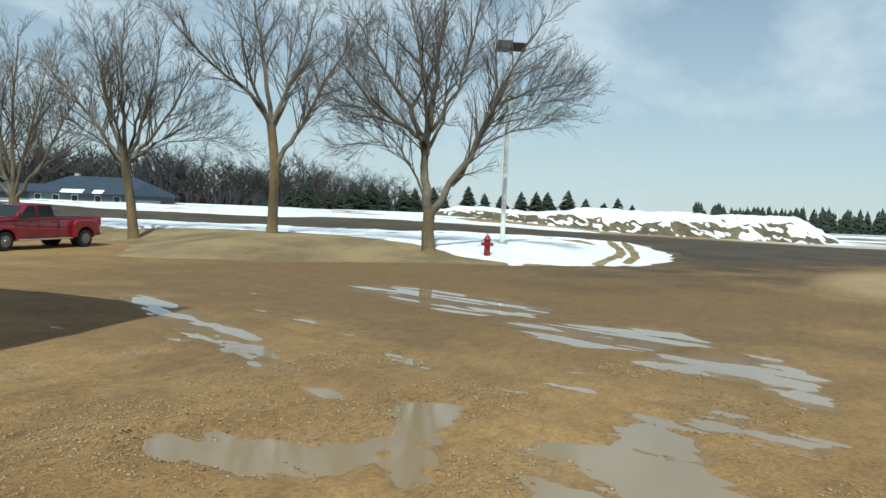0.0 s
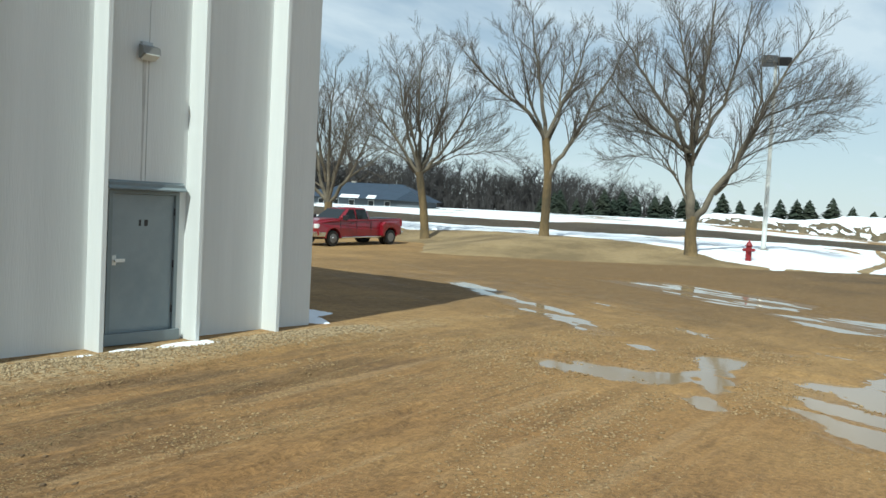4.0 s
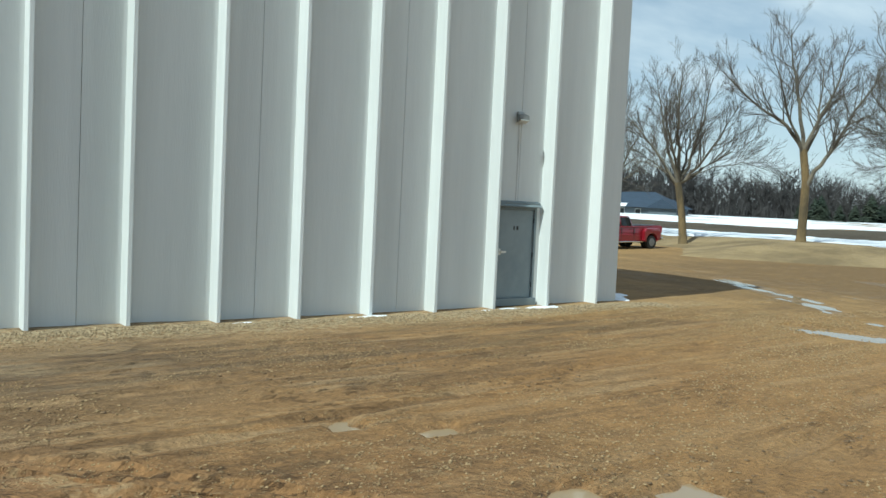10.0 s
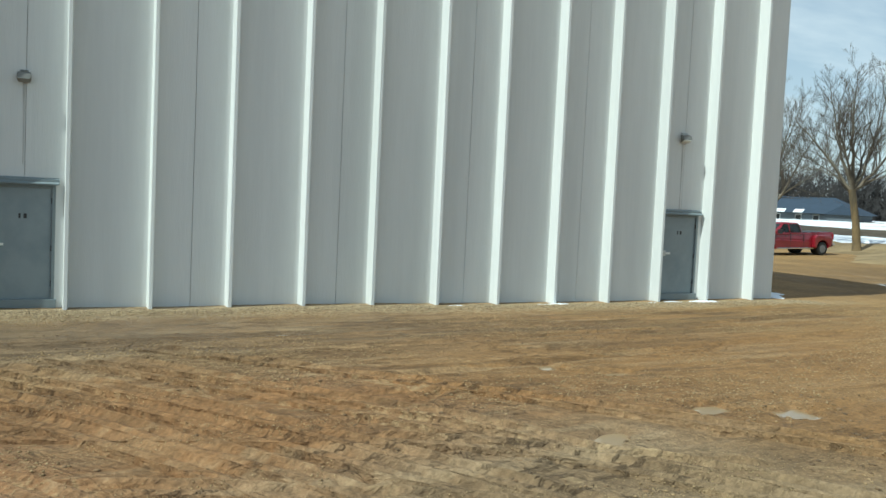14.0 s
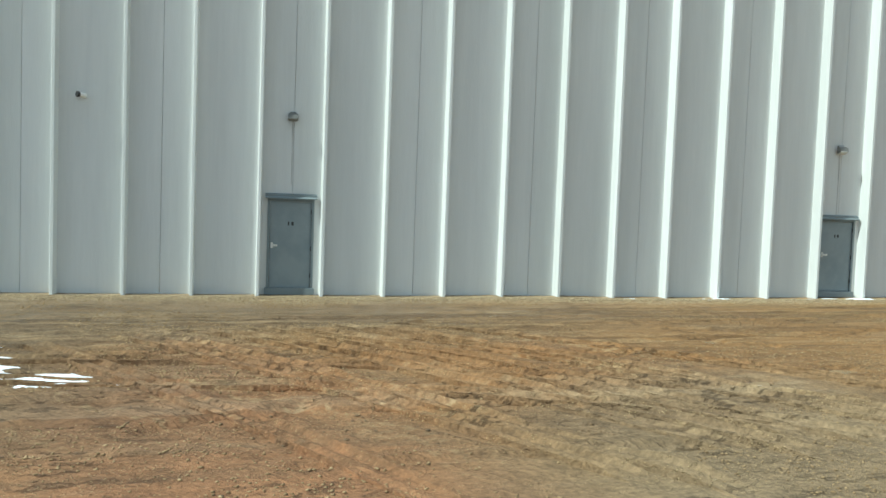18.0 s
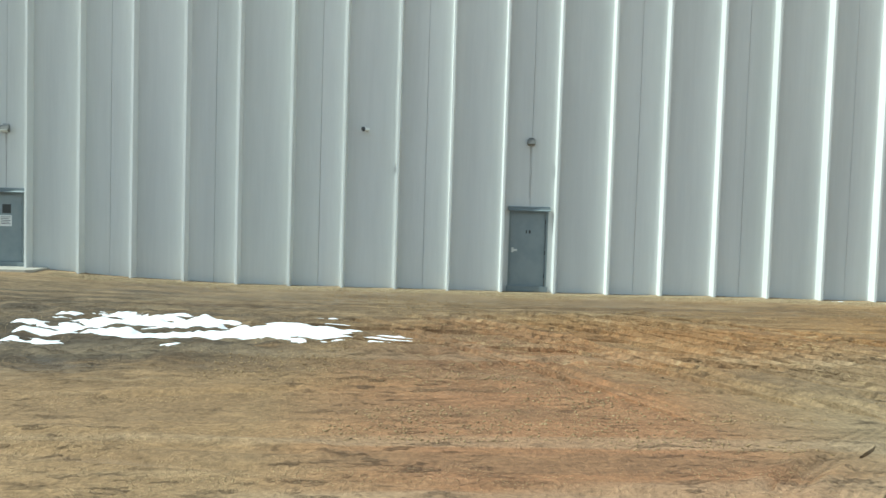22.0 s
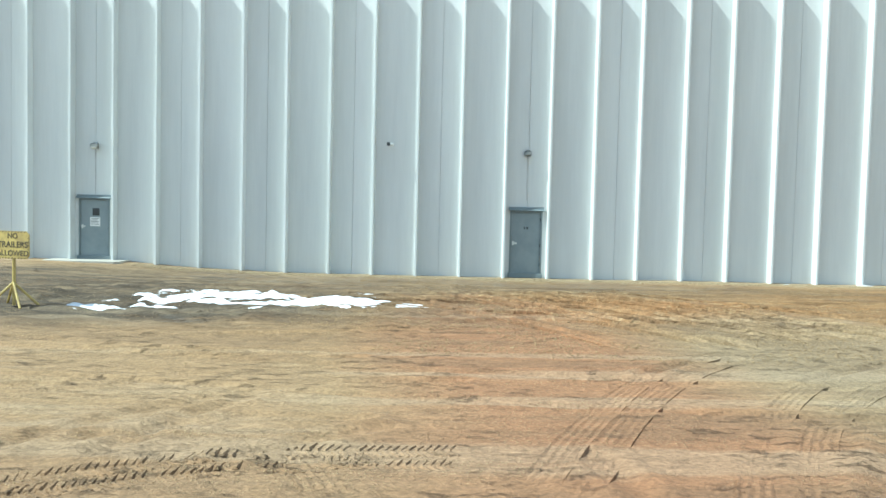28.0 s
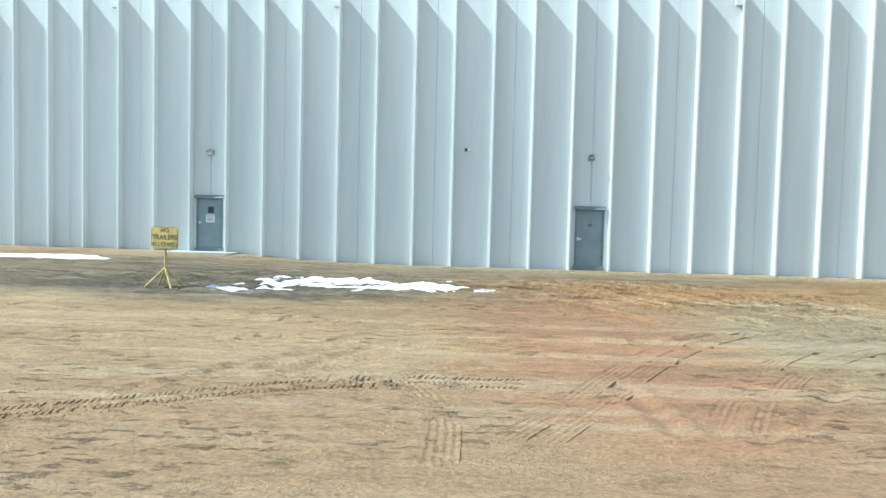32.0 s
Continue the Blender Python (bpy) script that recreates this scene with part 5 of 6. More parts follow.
def far_conifers():
    rng = random.Random(9)
    verts, faces = [], []
    for k in range(420):
        f = rng.random()
        if 0.40 < f < 0.46:
            continue
        x, y = 330 + 40 * rng.random() - 60 * f, 30 - 330 * f
        h = rng.uniform(4.5, 8.5) if f < 0.42 else rng.uniform(6, 11)
        z = z_at(x, y)
        w = h * 0.36
        for j in range(18):
            g = j / 18
            a = rng.random() * 6.283
            r = w * (1 - g) ** 0.7 + 0.2
            c = Vector((x + rng.gauss(0, 0.2), y + rng.gauss(0, 0.2), z + h * g))
            i = len(verts)
            verts.extend((c + Vector((r * math.cos(a), r * math.sin(a), 0)), c + Vector((r * math.cos(a + 2.1), r * math.sin(a + 2.1), 0)), c + Vector((r * math.cos(a + 4.2), r * math.sin(a + 4.2), 0)), c + Vector((0, 0, h * 0.22))))
            faces.extend(((i, i + 1, i + 3), (i + 1, i + 2, i + 3), (i + 2, i, i + 3)))
    return mesh_from("far_conifers", verts, faces)


me = far_conifers()
me.materials.append(M_NEEDLE)
tagged(new("far_conifers", me), "distant belt of dark evergreens on the skyline", "woods", "", "stuff")

# ---- heap of earth and snow ----
hx, hy = np.arange(78, 116, 0.3), np.arange(-26, 36, 0.25)
hgx, hgy = np.meshgrid(hx, hy)
ridge = [(89, 27), (92.5, 18), (95, 12), (101, -2), (104, -9)]
hd = to_line(hgx, hgy, ridge)
tall = np.interp(hgy, [-26, -15, -12.5, -9.0, -3, 14, 17, 19.5, 28, 34], [0, 0.3, 1.3, 2.8, 2.4, 2.0, 1.4, 0.9, 0.9, 0])
heap_z = land(hgx, hgy) - 0.25 + tall * (1 - sstep(1.8, 6.6 + 1.5 * fbm(hgx * 0.2, hgy * 0.2, 4, 2), hd)) * (1 + 0.22 * fbm(hgx * 0.22, hgy * 0.22, 8, 4)) + 0.55 * sstep(7.5, 5.0, hd) * sstep(1.5, 4.0, hd) * fbm(hgx * 0.7, hgy * 0.5, 18, 4) * np.minimum(tall, 1.5) + 0.25 * sstep(8, 4, hd) * (1 + fbm(hgx * 0.7, hgy * 0.7, 6, 3))
heap = new("earth_heap", grid_mesh("earth_heap", hx, hy, heap_z, (np.minimum.reduce((hd[:-1, :-1], hd[1:, 1:])) < 9)))
heap.data.materials.append(M_DIRT)
tagged(heap, "long heap of dark ploughed-up earth beside the road", "earth heap")
level = (heap_z - land(hgx, hgy)) / (tall + 0.3)
cover = 4.6 * fbm(hgx * 2.4 + hgy * 0.5, hgy * 0.7, 66, 5) + 3.0 * sstep(0.50, 0.80, level) - 1.0 + 1.2 * sstep(-7, -11, hgy)
snow_z = heap_z + np.clip(cover, -1, 1) * 0.22
heap_snow = new("heap_snow", grid_mesh("heap_snow", hx, hy, snow_z, (np.maximum.reduce((cover[:-1, :-1], cover[1:, 1:], cover[1:, :-1], cover[:-1, 1:])) > -0.2) & (np.minimum.reduce((hd[:-1, :-1], hd[1:, 1:])) < 9)))
heap_snow.data.materials.append(M_SNOW)
tagged(heap_snow, "crusted snow capping the earth heap", "snow", "", "structure")


# ---- house beyond the road ----
def house(x, y, turn):
    t = thing("house", pose(x, y, z_at(x, y) - 1.0, 0, 0, turn), "long low house with blue-grey hipped roof before the wood", "house")
    bm = bmesh.new()
    box(bm, (-9.5, -4, 0), (9.5, 4, 2.1))
    part("wall", bm, M_SIDING, t)
    bm = bmesh.new()
    v = [bm.verts.new(p) for p in ((-10.2, -4.8, 2.05), (10.2, -4.8, 2.05), (10.2, 4.8, 2.05), (-10.2, 4.8, 2.05), (-5.0, 0, 4.7), (5.0, 0, 4.7))]
    for f in ((0, 1, 5, 4), (1, 2, 5), (2, 3, 4, 5), (3, 0, 4), (3, 2, 1, 0)):
        bm.faces.new([v[i] for i in f])
    part("roof", bm, M_ROOF, t)
    bm = bmesh.new()
    box(bm, (6.2, -6.6, 0), (10.8, -3.9, 1.97))
    part("garage", bm, M_SIDING, t)
    bm = bmesh.new()
    prism(bm, [(5.8, 1.95), (11.2, 1.95), (8.5, 3.5)], 1, -7.1, -1.0)
    part("garage_roof", bm, M_ROOF, t)
    bm = bmesh.new()
    box(bm, (-15.5, -3.2, 0), (-9.55, 3.2, 1.9))
    part("wing", bm, M_SIDING, t)
    bm = bmesh.new()
    prism(bm, [(-3.9, 1.88), (3.9, 1.88), (0, 3.3)], 0, -16.2, -7.5)
    part("wing_roof", bm, M_ROOF, t)
    for k, wx in enumerate((-8.0, -5.4, -2.6, 0.8, 3.6)):
        bm = bmesh.new()
        box(bm, (wx - 0.5, -4.05, 0.75 if k != 1 else 0.05), (wx + 0.5, -3.98, 1.85), 0.01)
        w = part("window", bm, M_WHITE, t)
        bm = bmesh.new()
        box(bm, (wx - 0.42, -4.07, 0.87 if k != 1 else 0.6), (wx + 0.42, -4.045, 1.74))
        part("pane", bm, M_GLASS, w)
    bm = bmesh.new()
    box(bm, (-4.5, 0.2, 3.0), (-3.8, 0.9, 5.1))
    part("chimney", bm, M_PAD, t)
    for u0, u1 in ((-4.5, -1.2), (0.2, 1.7)):
        bm = bmesh.new()
        prism(bm, [(-4.82, 2.08), (-3.9, 2.59), (-3.9, 2.66), (-4.84, 2.16)], 0, u0, u1)
        part("roof_snow", bm, M_SNOW, t, "last snow on the roof's edge")


house(93.5, 87.5, -67.0)


# ---- parked pickup ----
def wheel(t, x, y, dual):
    w = bmesh.new()
    tube(w, (x, y - 0.12, 0.40), (x, y + 0.12, 0.40), 0.40, n=28)
    bmesh.ops.bevel(w, geom=[e for e in w.edges if abs(e.verts[0].co.y - e.verts[1].co.y) < 1e-4], offset=0.035, segments=2, affect="EDGES")
    if dual:
        tube(w, (x, y + dual * 0.20, 0.40), (x, y + dual * 0.42, 0.40), 0.39, n=24)
    tyre = part("tyre", w, M_TYRE, t, "muddy black tyre")
    side = -1 if y < 0 else 1
    bm = bmesh.new()
    tube(bm, (x, y + side * 0.10, 0.40), (x, y + side * 0.128, 0.40), 0.245, 0.235, 20)
    tube(bm, (x, y + side * 0.12, 0.40), (x, y + side * (0.05 if dual else 0.17), 0.40), 0.16 if dual else 0.10, 0.07, 16)
    for k in range(8):
        a = k * math.pi / 4
        tube(bm, (x + 0.17 * math.cos(a), y + side * 0.126, 0.40 + 0.17 * math.sin(a)), (x + 0.17 * math.cos(a), y + side * 0.140, 0.40 + 0.17 * math.sin(a)), 0.026, n=6)
    part("rim", bm, M_RIM, tyre)


def pickup(x, y, z, turn, tilt):
    """Its nose points along +x, its wheels stand at z = 0."""
    t = thing("pickup_truck", pose(x, y, z, 0, tilt, turn), "red four-door pickup with flared dual rear wheels parked on dirt", "pickup truck")
    F, R, CB = 2.02, -2.02, -0.72          # axles and the cab's back
    # lower body with wheel cut-outs, then bonnet, cab and bed
    def arch(cx, r, a0=0.0):
        return [(cx + r * math.cos(radians(a)), 0.42 + r * math.sin(radians(a))) for a in range(0, 181, 20)]
    body = [(R - 1.10, 0.62), (R - 0.52, 0.55)] + arch(R, 0.50)[::-1] + [(R + 0.52, 0.47), (F - 0.52, 0.47)] + arch(F, 0.50)[::-1] + [(F + 0.52, 0.50), (F + 0.92, 0.55), (F + 0.98, 1.02), (F + 0.90, 1.20), (F + 0.20, 1.30), (F - 0.52, 1.34), (CB - 0.03, 1.34), (R - 1.10, 1.38)]
    bm = bmesh.new()
    prism(bm, body, 1, -0.96, 0.96, 0.05)
    for v in bm.verts:      # the nose narrows and the flanks lean in towards the belt line
        v.co.y *= (1 - 0.13 * max(0.0, (v.co.x - F - 0.25) / 0.75) ** 2) * (1 - 0.05 * max(0.0, (v.co.z - 0.95) / 0.4))
    part("body", bm, M_RED, t)
    bm = bmesh.new()
    hood = [(F + 0.86, 1.14), (F + 0.88, 1.19), (F + 0.60, 1.30), (F + 0.1, 1.37), (F - 0.50, 1.40), (F - 0.50, 1.25)]
    prism(bm, hood, 1, -0.66, 0.66, 0.045)
    for v in bm.verts:
        v.co.y *= 1 - 0.16 * max(0.0, (v.co.x - F + 0.4) / 1.3)
    part("bonnet", bm, M_RED, t)
    for s in (-1, 1):
        bm = bmesh.new()
        ring = arch(F, 0.50)
        out = [(F + 0.56 * math.cos(radians(a)), 0.42 + 0.57 * math.sin(radians(a))) for a in range(180, -1, -20)] + ring
        prism(bm, out, 1, s * 0.94, s * 0.985, 0.0)
        part("front_fender", bm, M_RED, t, "rounded red wheel-arch lip")
        for dx in (-0.50, -1.66, CB - F + 0.02):
            bm = bmesh.new()
            box(bm, (F + dx - 0.007, s * 0.945 - 0.012, 0.52), (F + dx + 0.007, s * 0.955 + 0.012, 1.31))
            part("door_seam", bm, M_DARK, t)
    bm = bmesh.new()
    cab = [(F - 0.36, 1.32, 0.88), (F - 0.77, 1.605, 0.795), (F - 1.18, 1.88, 0.71), (F - 1.75, 1.945, 0.68), (CB + 0.22, 1.91, 0.68), (CB + 0.06, 1.70, 0.77), (CB, 1.30, 0.89)]
    n = len(cab)
    vs = [[bm.verts.new((px, s * w, pz)) for px, pz, w in cab] for s in (-1, 1)]
    bm.faces.new(vs[0]); bm.faces.new(vs[1][::-1])
    for k in range(n):
        bm.faces.new((vs[0][k], vs[1][k], vs[1][(k + 1) % n], vs[0][(k + 1) % n]))
    bmesh.ops.recalc_face_normals(bm, faces=bm.faces)
    bmesh.ops.bevel(bm, geom=[e for e in bm.edges if abs(e.verts[0].co.y - e.verts[1].co.y) < 0.2], offset=0.05, segments=3, affect="EDGES")
    cabin = smooth(part("cab", bm, M_RED, t))

    def pane(name, quad, off):
        b2 = bmesh.new()
        n = (Vector(quad[1]) - Vector(quad[0])).cross(Vector(quad[2]) - Vector(quad[0])).normalized()
        lo = [b2.verts.new(Vector(q) - n * 0.02) for q in quad]
        hi = [b2.verts.new(Vector(q) + n * off) for q in quad]
        b2.faces.new(hi)
        for k in range(len(quad)):
            b2.faces.new((lo[k], lo[(k + 1) % len(quad)], hi[(k + 1) % len(quad)], hi[k]))
        part(name, b2, M_GLASS, cabin, "dark tinted glass")

    for s in (-1, 1):
        def q(px, f):
            return (px, s * (0.90 - 0.20 * f), 1.30 + 0.64 * f)
        a = [q(F - 0.70, 0.10), q(F - 1.62, 0.10), q(F - 1.62, 0.86), q(F - 1.30, 0.86)]
        b = [q(F - 1.74, 0.10), q(CB + 0.18, 0.10), q(CB + 0.26, 0.86), q(F - 1.74, 0.86)]
        pane("side_window", a if s > 0 else a[::-1], 0.012)
        pane("side_window", b if s > 0 else b[::-1], 0.012)
    pane("windscreen", [(F - 0.43, -0.80, 1.37), (F - 0.43, 0.80, 1.37), (F - 1.12, 0.66, 1.842), (F - 1.12, -0.66, 1.842)], 0.016)
    pane("rear_window", [(CB + 0.025, 0.72, 1.40), (CB + 0.025, -0.72, 1.40), (CB + 0.145, -0.60, 1.86), (CB + 0.145, 0.60, 1.86)], 0.014)
    bm = bmesh.new()
    prism(bm, [(R - 1.05, 1.0), (CB - 0.08, 1.0), (CB - 0.08, 1.375), (R - 1.05, 1.395)], 1, -0.78, 0.78)
    part("bed", bm, M_DARK, t, "dark open load bed")
    for s in (-1, 1):
        bm = bmesh.new()
        out = [(R - 0.72, 0.50), (R - 0.52, 0.50)] + arch(R, 0.49)[::-1] + [(R + 0.62, 0.50), (R + 0.66, 1.05), (R + 0.45, 1.22), (R - 0.55, 1.22), (R - 0.78, 1.02)]
        prism(bm, out, 1, s * 0.94, s * 1.20, 0.07)
        part("rear_fender", bm, M_RED, t, "wide flared red rear fender")
        bm = bmesh.new()
        box(bm, (R + 0.55, s * 0.86 - 0.06, 0.40), (F - 0.55, s * 1.0 + 0.03, 0.47), 0.02)
        part("side_step", bm, M_CHROME, t)
        bm = bmesh.new()
        box(bm, (F - 0.72, s * 1.0 - 0.04, 1.30), (F - 0.62, s * 1.22 + 0.03, 1.56), 0.03)
        part("door_mirror", bm, M_DARK, t)
        for dx in (-0.62, -1.78):
            bm = bmesh.new()
            box(bm, (F + dx - 0.78, s * 0.96 - 0.012, 1.14), (F + dx - 0.60, s * 0.985 + 0.012, 1.18), 0.008)
            part("door_handle", bm, M_DARK, t)
        bm = bmesh.new()
        box(bm, (F + 0.68, s * 0.70 - 0.14, 0.90), (F + 0.985, s * 0.70 + 0.16, 1.13), 0.05)
        part("headlight", bm, M_LAMP, t)
        bm = bmesh.new()
        box(bm, (R - 1.125, s * 0.88 - 0.08, 0.95), (R - 1.03, s * 0.88 + 0.085, 1.30), 0.015)
        part("tail_light", bm, M_HYD, t)
        wheel(t, F, s * 0.85, 0)
        wheel(t, R, s * 1.06, -s)
    bm = bmesh.new()
    box(bm, (F + 0.84, -0.54, 0.76), (F + 1.00, 0.54, 1.19), 0.06)
    grille = part("grille", bm, M_CHROME, t, "bright chrome cross-bar grille")
    for gy in (-0.26, 0.26):
        for gz in (0.81, 0.99):
            bm = bmesh.new()
            box(bm, (F + 0.95, gy - 0.215, gz), (F + 1.008, gy + 0.215, gz + 0.14), 0.02)
            part("grille_opening", bm, M_DARK, grille)
    bm = bmesh.new()
    prism(bm, [(F + 0.50, -0.97), (F + 0.86, -0.93), (F + 1.06, -0.55), (F + 1.10, 0), (F + 1.06, 0.55), (F + 0.86, 0.93), (F + 0.50, 0.97)], 2, 0.49, 0.74, 0.03)
    part("front_bumper", bm, M_CHROME, t)
    bm = bmesh.new()
    box(bm, (F + 1.095, -0.17, 0.54), (F + 1.108, 0.17, 0.68))
    part("plate", bm, M_PAPER, t)
    bm = bmesh.new()
    box(bm, (R - 1.28, -0.95, 0.50), (R - 1.08, 0.95, 0.68), 0.04)
    part("rear_bumper", bm, M_CHROME, t)
    bm = bmesh.new()
    box(bm, (R - 1.0, -0.5, 0.35), (F + 0.7, 0.5, 0.55))
    tube(bm, (R, -0.9, 0.40), (R, 0.9, 0.40), 0.09, n=8)
    tube(bm, (F, -0.8, 0.40), (F, 0.8, 0.40), 0.07, n=8)
    part("chassis", bm, M_DARK, t)


z_front, z_rear = z_at(20.43, 21.0), z_at(24.47, 21.1)
pickup(22.25, 21.05, (z_front + z_rear) / 2 - 0.015, 181.0, -math.degrees(math.asin((z_front - z_rear) / 4.04)))


# ---- hydrant and lamp post ----
def hydrant(x, y):
    t = thing("fire_hydrant", pose(x, y, z_at(x, y) + 0.02) @ Matrix.Scale(1.2, 4), "red fire hydrant standing in snow", "fire hydrant")
    bm = bmesh.new()
    tube(bm, (0, 0, -0.1), (0, 0, 0.06), 0.17, n=16)
    tube(bm, (0, 0, 0.06), (0, 0, 0.62), 0.115, 0.11, n=16)
    tube(bm, (0, 0, 0.62), (0, 0, 0.66), 0.15, n=16)
    part("barrel", bm, M_HYD, t)
    bm = bmesh.new()
    tube(bm, (0, 0, 0.66), (0, 0, 0.80), 0.125, 0.06, n=16)
    tube(bm, (0, 0, 0.80), (0, 0, 0.88), 0.03, n=6)
    part("bonnet", bm, M_HYD, t)
    for d, r in (((0.5, -0.866, 0), 0.06), ((-0.5, 0.866, 0), 0.06), ((-0.866, -0.5, 0), 0.085)):
        bm = bmesh.new()
        v = Vector(d)
        tube(bm, v * 0.08 + Vector((0, 0, 0.48)), v * 0.21 + Vector((0, 0, 0.48)), r, n=12)
        tube(bm, v * 0.20 + Vector((0, 0, 0.48)), v * 0.25 + Vector((0, 0, 0.48)), 0.025, n=6)
        part("outlet_cap", bm, M_HYD, t)


hydrant(30.55, 3.05)


def lamp_post(x, y, top):
    z = z_at(x, y)
    t = thing("lamp_post", pose(x, y, z), "tall pale metal pole with two dark floodlight boxes", "street lamp")
    h = top - z
    bm = bmesh.new()
    tube(bm, (0, 0, -0.2), (0, 0, h), 0.125, 0.075, 14)
    part("pole", bm, M_WHITE, t)
    bm = bmesh.new()
    tube(bm, (0, 0, -0.2), (0, 0, 0.16), 0.27, 0.25, 16)
    part("base", bm, M_PAD, t)
    bm = bmesh.new()
    tube(bm, TREE_RIGHT * -0.32 + Vector((0, 0, h - 0.05)), TREE_RIGHT * 0.40 + Vector((0, 0, h - 0.05)), 0.035, n=8)
    part("cross_arm", bm, M_WHITE, t)
    for s in (-0.30, 0.36):
        c = TREE_RIGHT * s + Vector((0, 0, h + 0.02))
        bm = bmesh.new()
        box(bm, (-0.26, -0.34, -0.20), (0.26, 0.34, 0.22), 0.04)
        f = part("floodlight", bm, M_DARK, t, "dark box floodlight")
        f.matrix_basis = Matrix.Translation(c) @ pose(0, 0, 0, 0, 14, 30 if s < 0 else -150)


lamp_post(34.2, 3.6, 10.25)


# ---- yellow sign on a stand ----
def letters(name, words, size, mat_, parent, m):
    cu = bpy.data.curves.new(name, "FONT")
    cu.body, cu.size, cu.align_x, cu.align_y, cu.extrude = words, size, "CENTER", "CENTER", 0.003
    cu.offset = 0.0015
    tmp = bpy.data.objects.new("tmp", cu)
    scene.collection.objects.link(tmp)
    bpy.context.view_layer.update()
    me = bpy.data.meshes.new_from_object(tmp.evaluated_get(bpy.context.evaluated_depsgraph_get()))
    bpy.data.objects.remove(tmp)
    me.materials.append(mat_)
    ob = part(name, me, mat_, parent)
    ob.matrix_basis = m
    return ob


def yard_sign(x, y, turn):
    t = thing("yard_sign", pose(x, y, z_at(x, y), 0, 0, turn), "yellow board reading NO TRAILERS ALLOWED on a four-legged stand", "sign")
    bm = bmesh.new()
    c = 0.07
    prism(bm, [(-0.41 + c, 1.0), (0.41 - c, 1.0), (0.41, 1.0 + c), (0.41, 1.58 - c), (0.41 - c, 1.58), (-0.41 + c, 1.58), (-0.41, 1.58 - c), (-0.41, 1.0 + c)], 1, -0.015, 0.015, 0.004)
    board = part("board", bm, M_YELLOW, t)
    for k, (w, s) in enumerate((("NO", 0.16), ("TRAILERS", 0.18), ("ALLOWED", 0.165))):
        letters("lettering", w, s, M_FADED, board, pose(0.01, -0.019, 1.475 - 0.18 * k, 90, 0, 0))
    bm = bmesh.new()
    for k in range(9):
        for z0 in (1.004, 1.552):
            prism(bm, [(-0.34 + 0.078 * k, z0), (-0.31 + 0.078 * k, z0), (-0.285 + 0.078 * k, z0 + 0.024), (-0.315 + 0.078 * k, z0 + 0.024)], 1, -0.0185, -0.014)
    for k in range(5):
        for x0 in (-0.405, 0.385):
            prism(bm, [(x0, 1.10 + 0.078 * k), (x0 + 0.02, 1.12 + 0.078 * k), (x0 + 0.02, 1.15 + 0.078 * k), (x0, 1.13 + 0.078 * k)], 1, -0.0185, -0.014)
    part("border", bm, M_FADED, board, "worn dark dashes along the edge")
    bm = bmesh.new()
    tube(bm, (0, 0.035, 0.02), (0, 0.035, 1.55), 0.035, n=10)
    part("post", bm, M_YELLOW, t)
    for a in (35, 145, 215, 325):
        bm = bmesh.new()
        tube(bm, (0, 0.02, 0.50), (0.50 * math.cos(radians(a)), 0.02 + 0.50 * math.sin(radians(a)), 0.0), 0.026, n=8)
        part("leg", bm, M_YELLOW, t, "splayed yellow steel leg")


yard_sign(-28.9, -11.9, -12)


# ---- far things: a dark car on the bank ----
M_CARDARK = mat("dark_car_paint", (0.018, 0.020, 0.024), 0.3, vary=0.1, scale=3, coat=0.6)


def parked_car(x, y, turn):
    t = thing("parked_car", pose(x, y, z_at(x, y) + 0.03, 0, 0, turn), "dark car parked on the snowy bank", "car")
    bm = bmesh.new()
    prism(bm, [(-2.2, 0.30), (2.2, 0.30), (2.25, 0.72), (1.1, 0.88), (0.5, 1.34), (-1.3, 1.36), (-2.0, 0.92), (-2.25, 0.86)], 1, -0.86, 0.86, 0.06)
    part("body", bm, M_CARDARK, t)
    for s in (-1, 1):
        bm = bmesh.new()
        prism(bm, [(0.85, 0.90), (0.42, 1.27), (-1.22, 1.28), (-1.72, 0.93)], 1, s * 0.855, s * 0.872)
        part("side_window", bm, M_GLASS, t)
        for wx in (-1.35, 1.4):
            bm = bmesh.new()
            tube(bm, (wx, s * 0.70, 0.31), (wx, s * 0.89, 0.31), 0.32, n=18)
            w = part("tyre", bm, M_TYRE, t)
            bm = bmesh.new()
            tube(bm, (wx, s * 0.88, 0.31), (wx, s * 0.90, 0.31), 0.19, n=14)
            part("rim", bm, M_RIM, w)


parked_car(40.7, 53.8, 140.0)


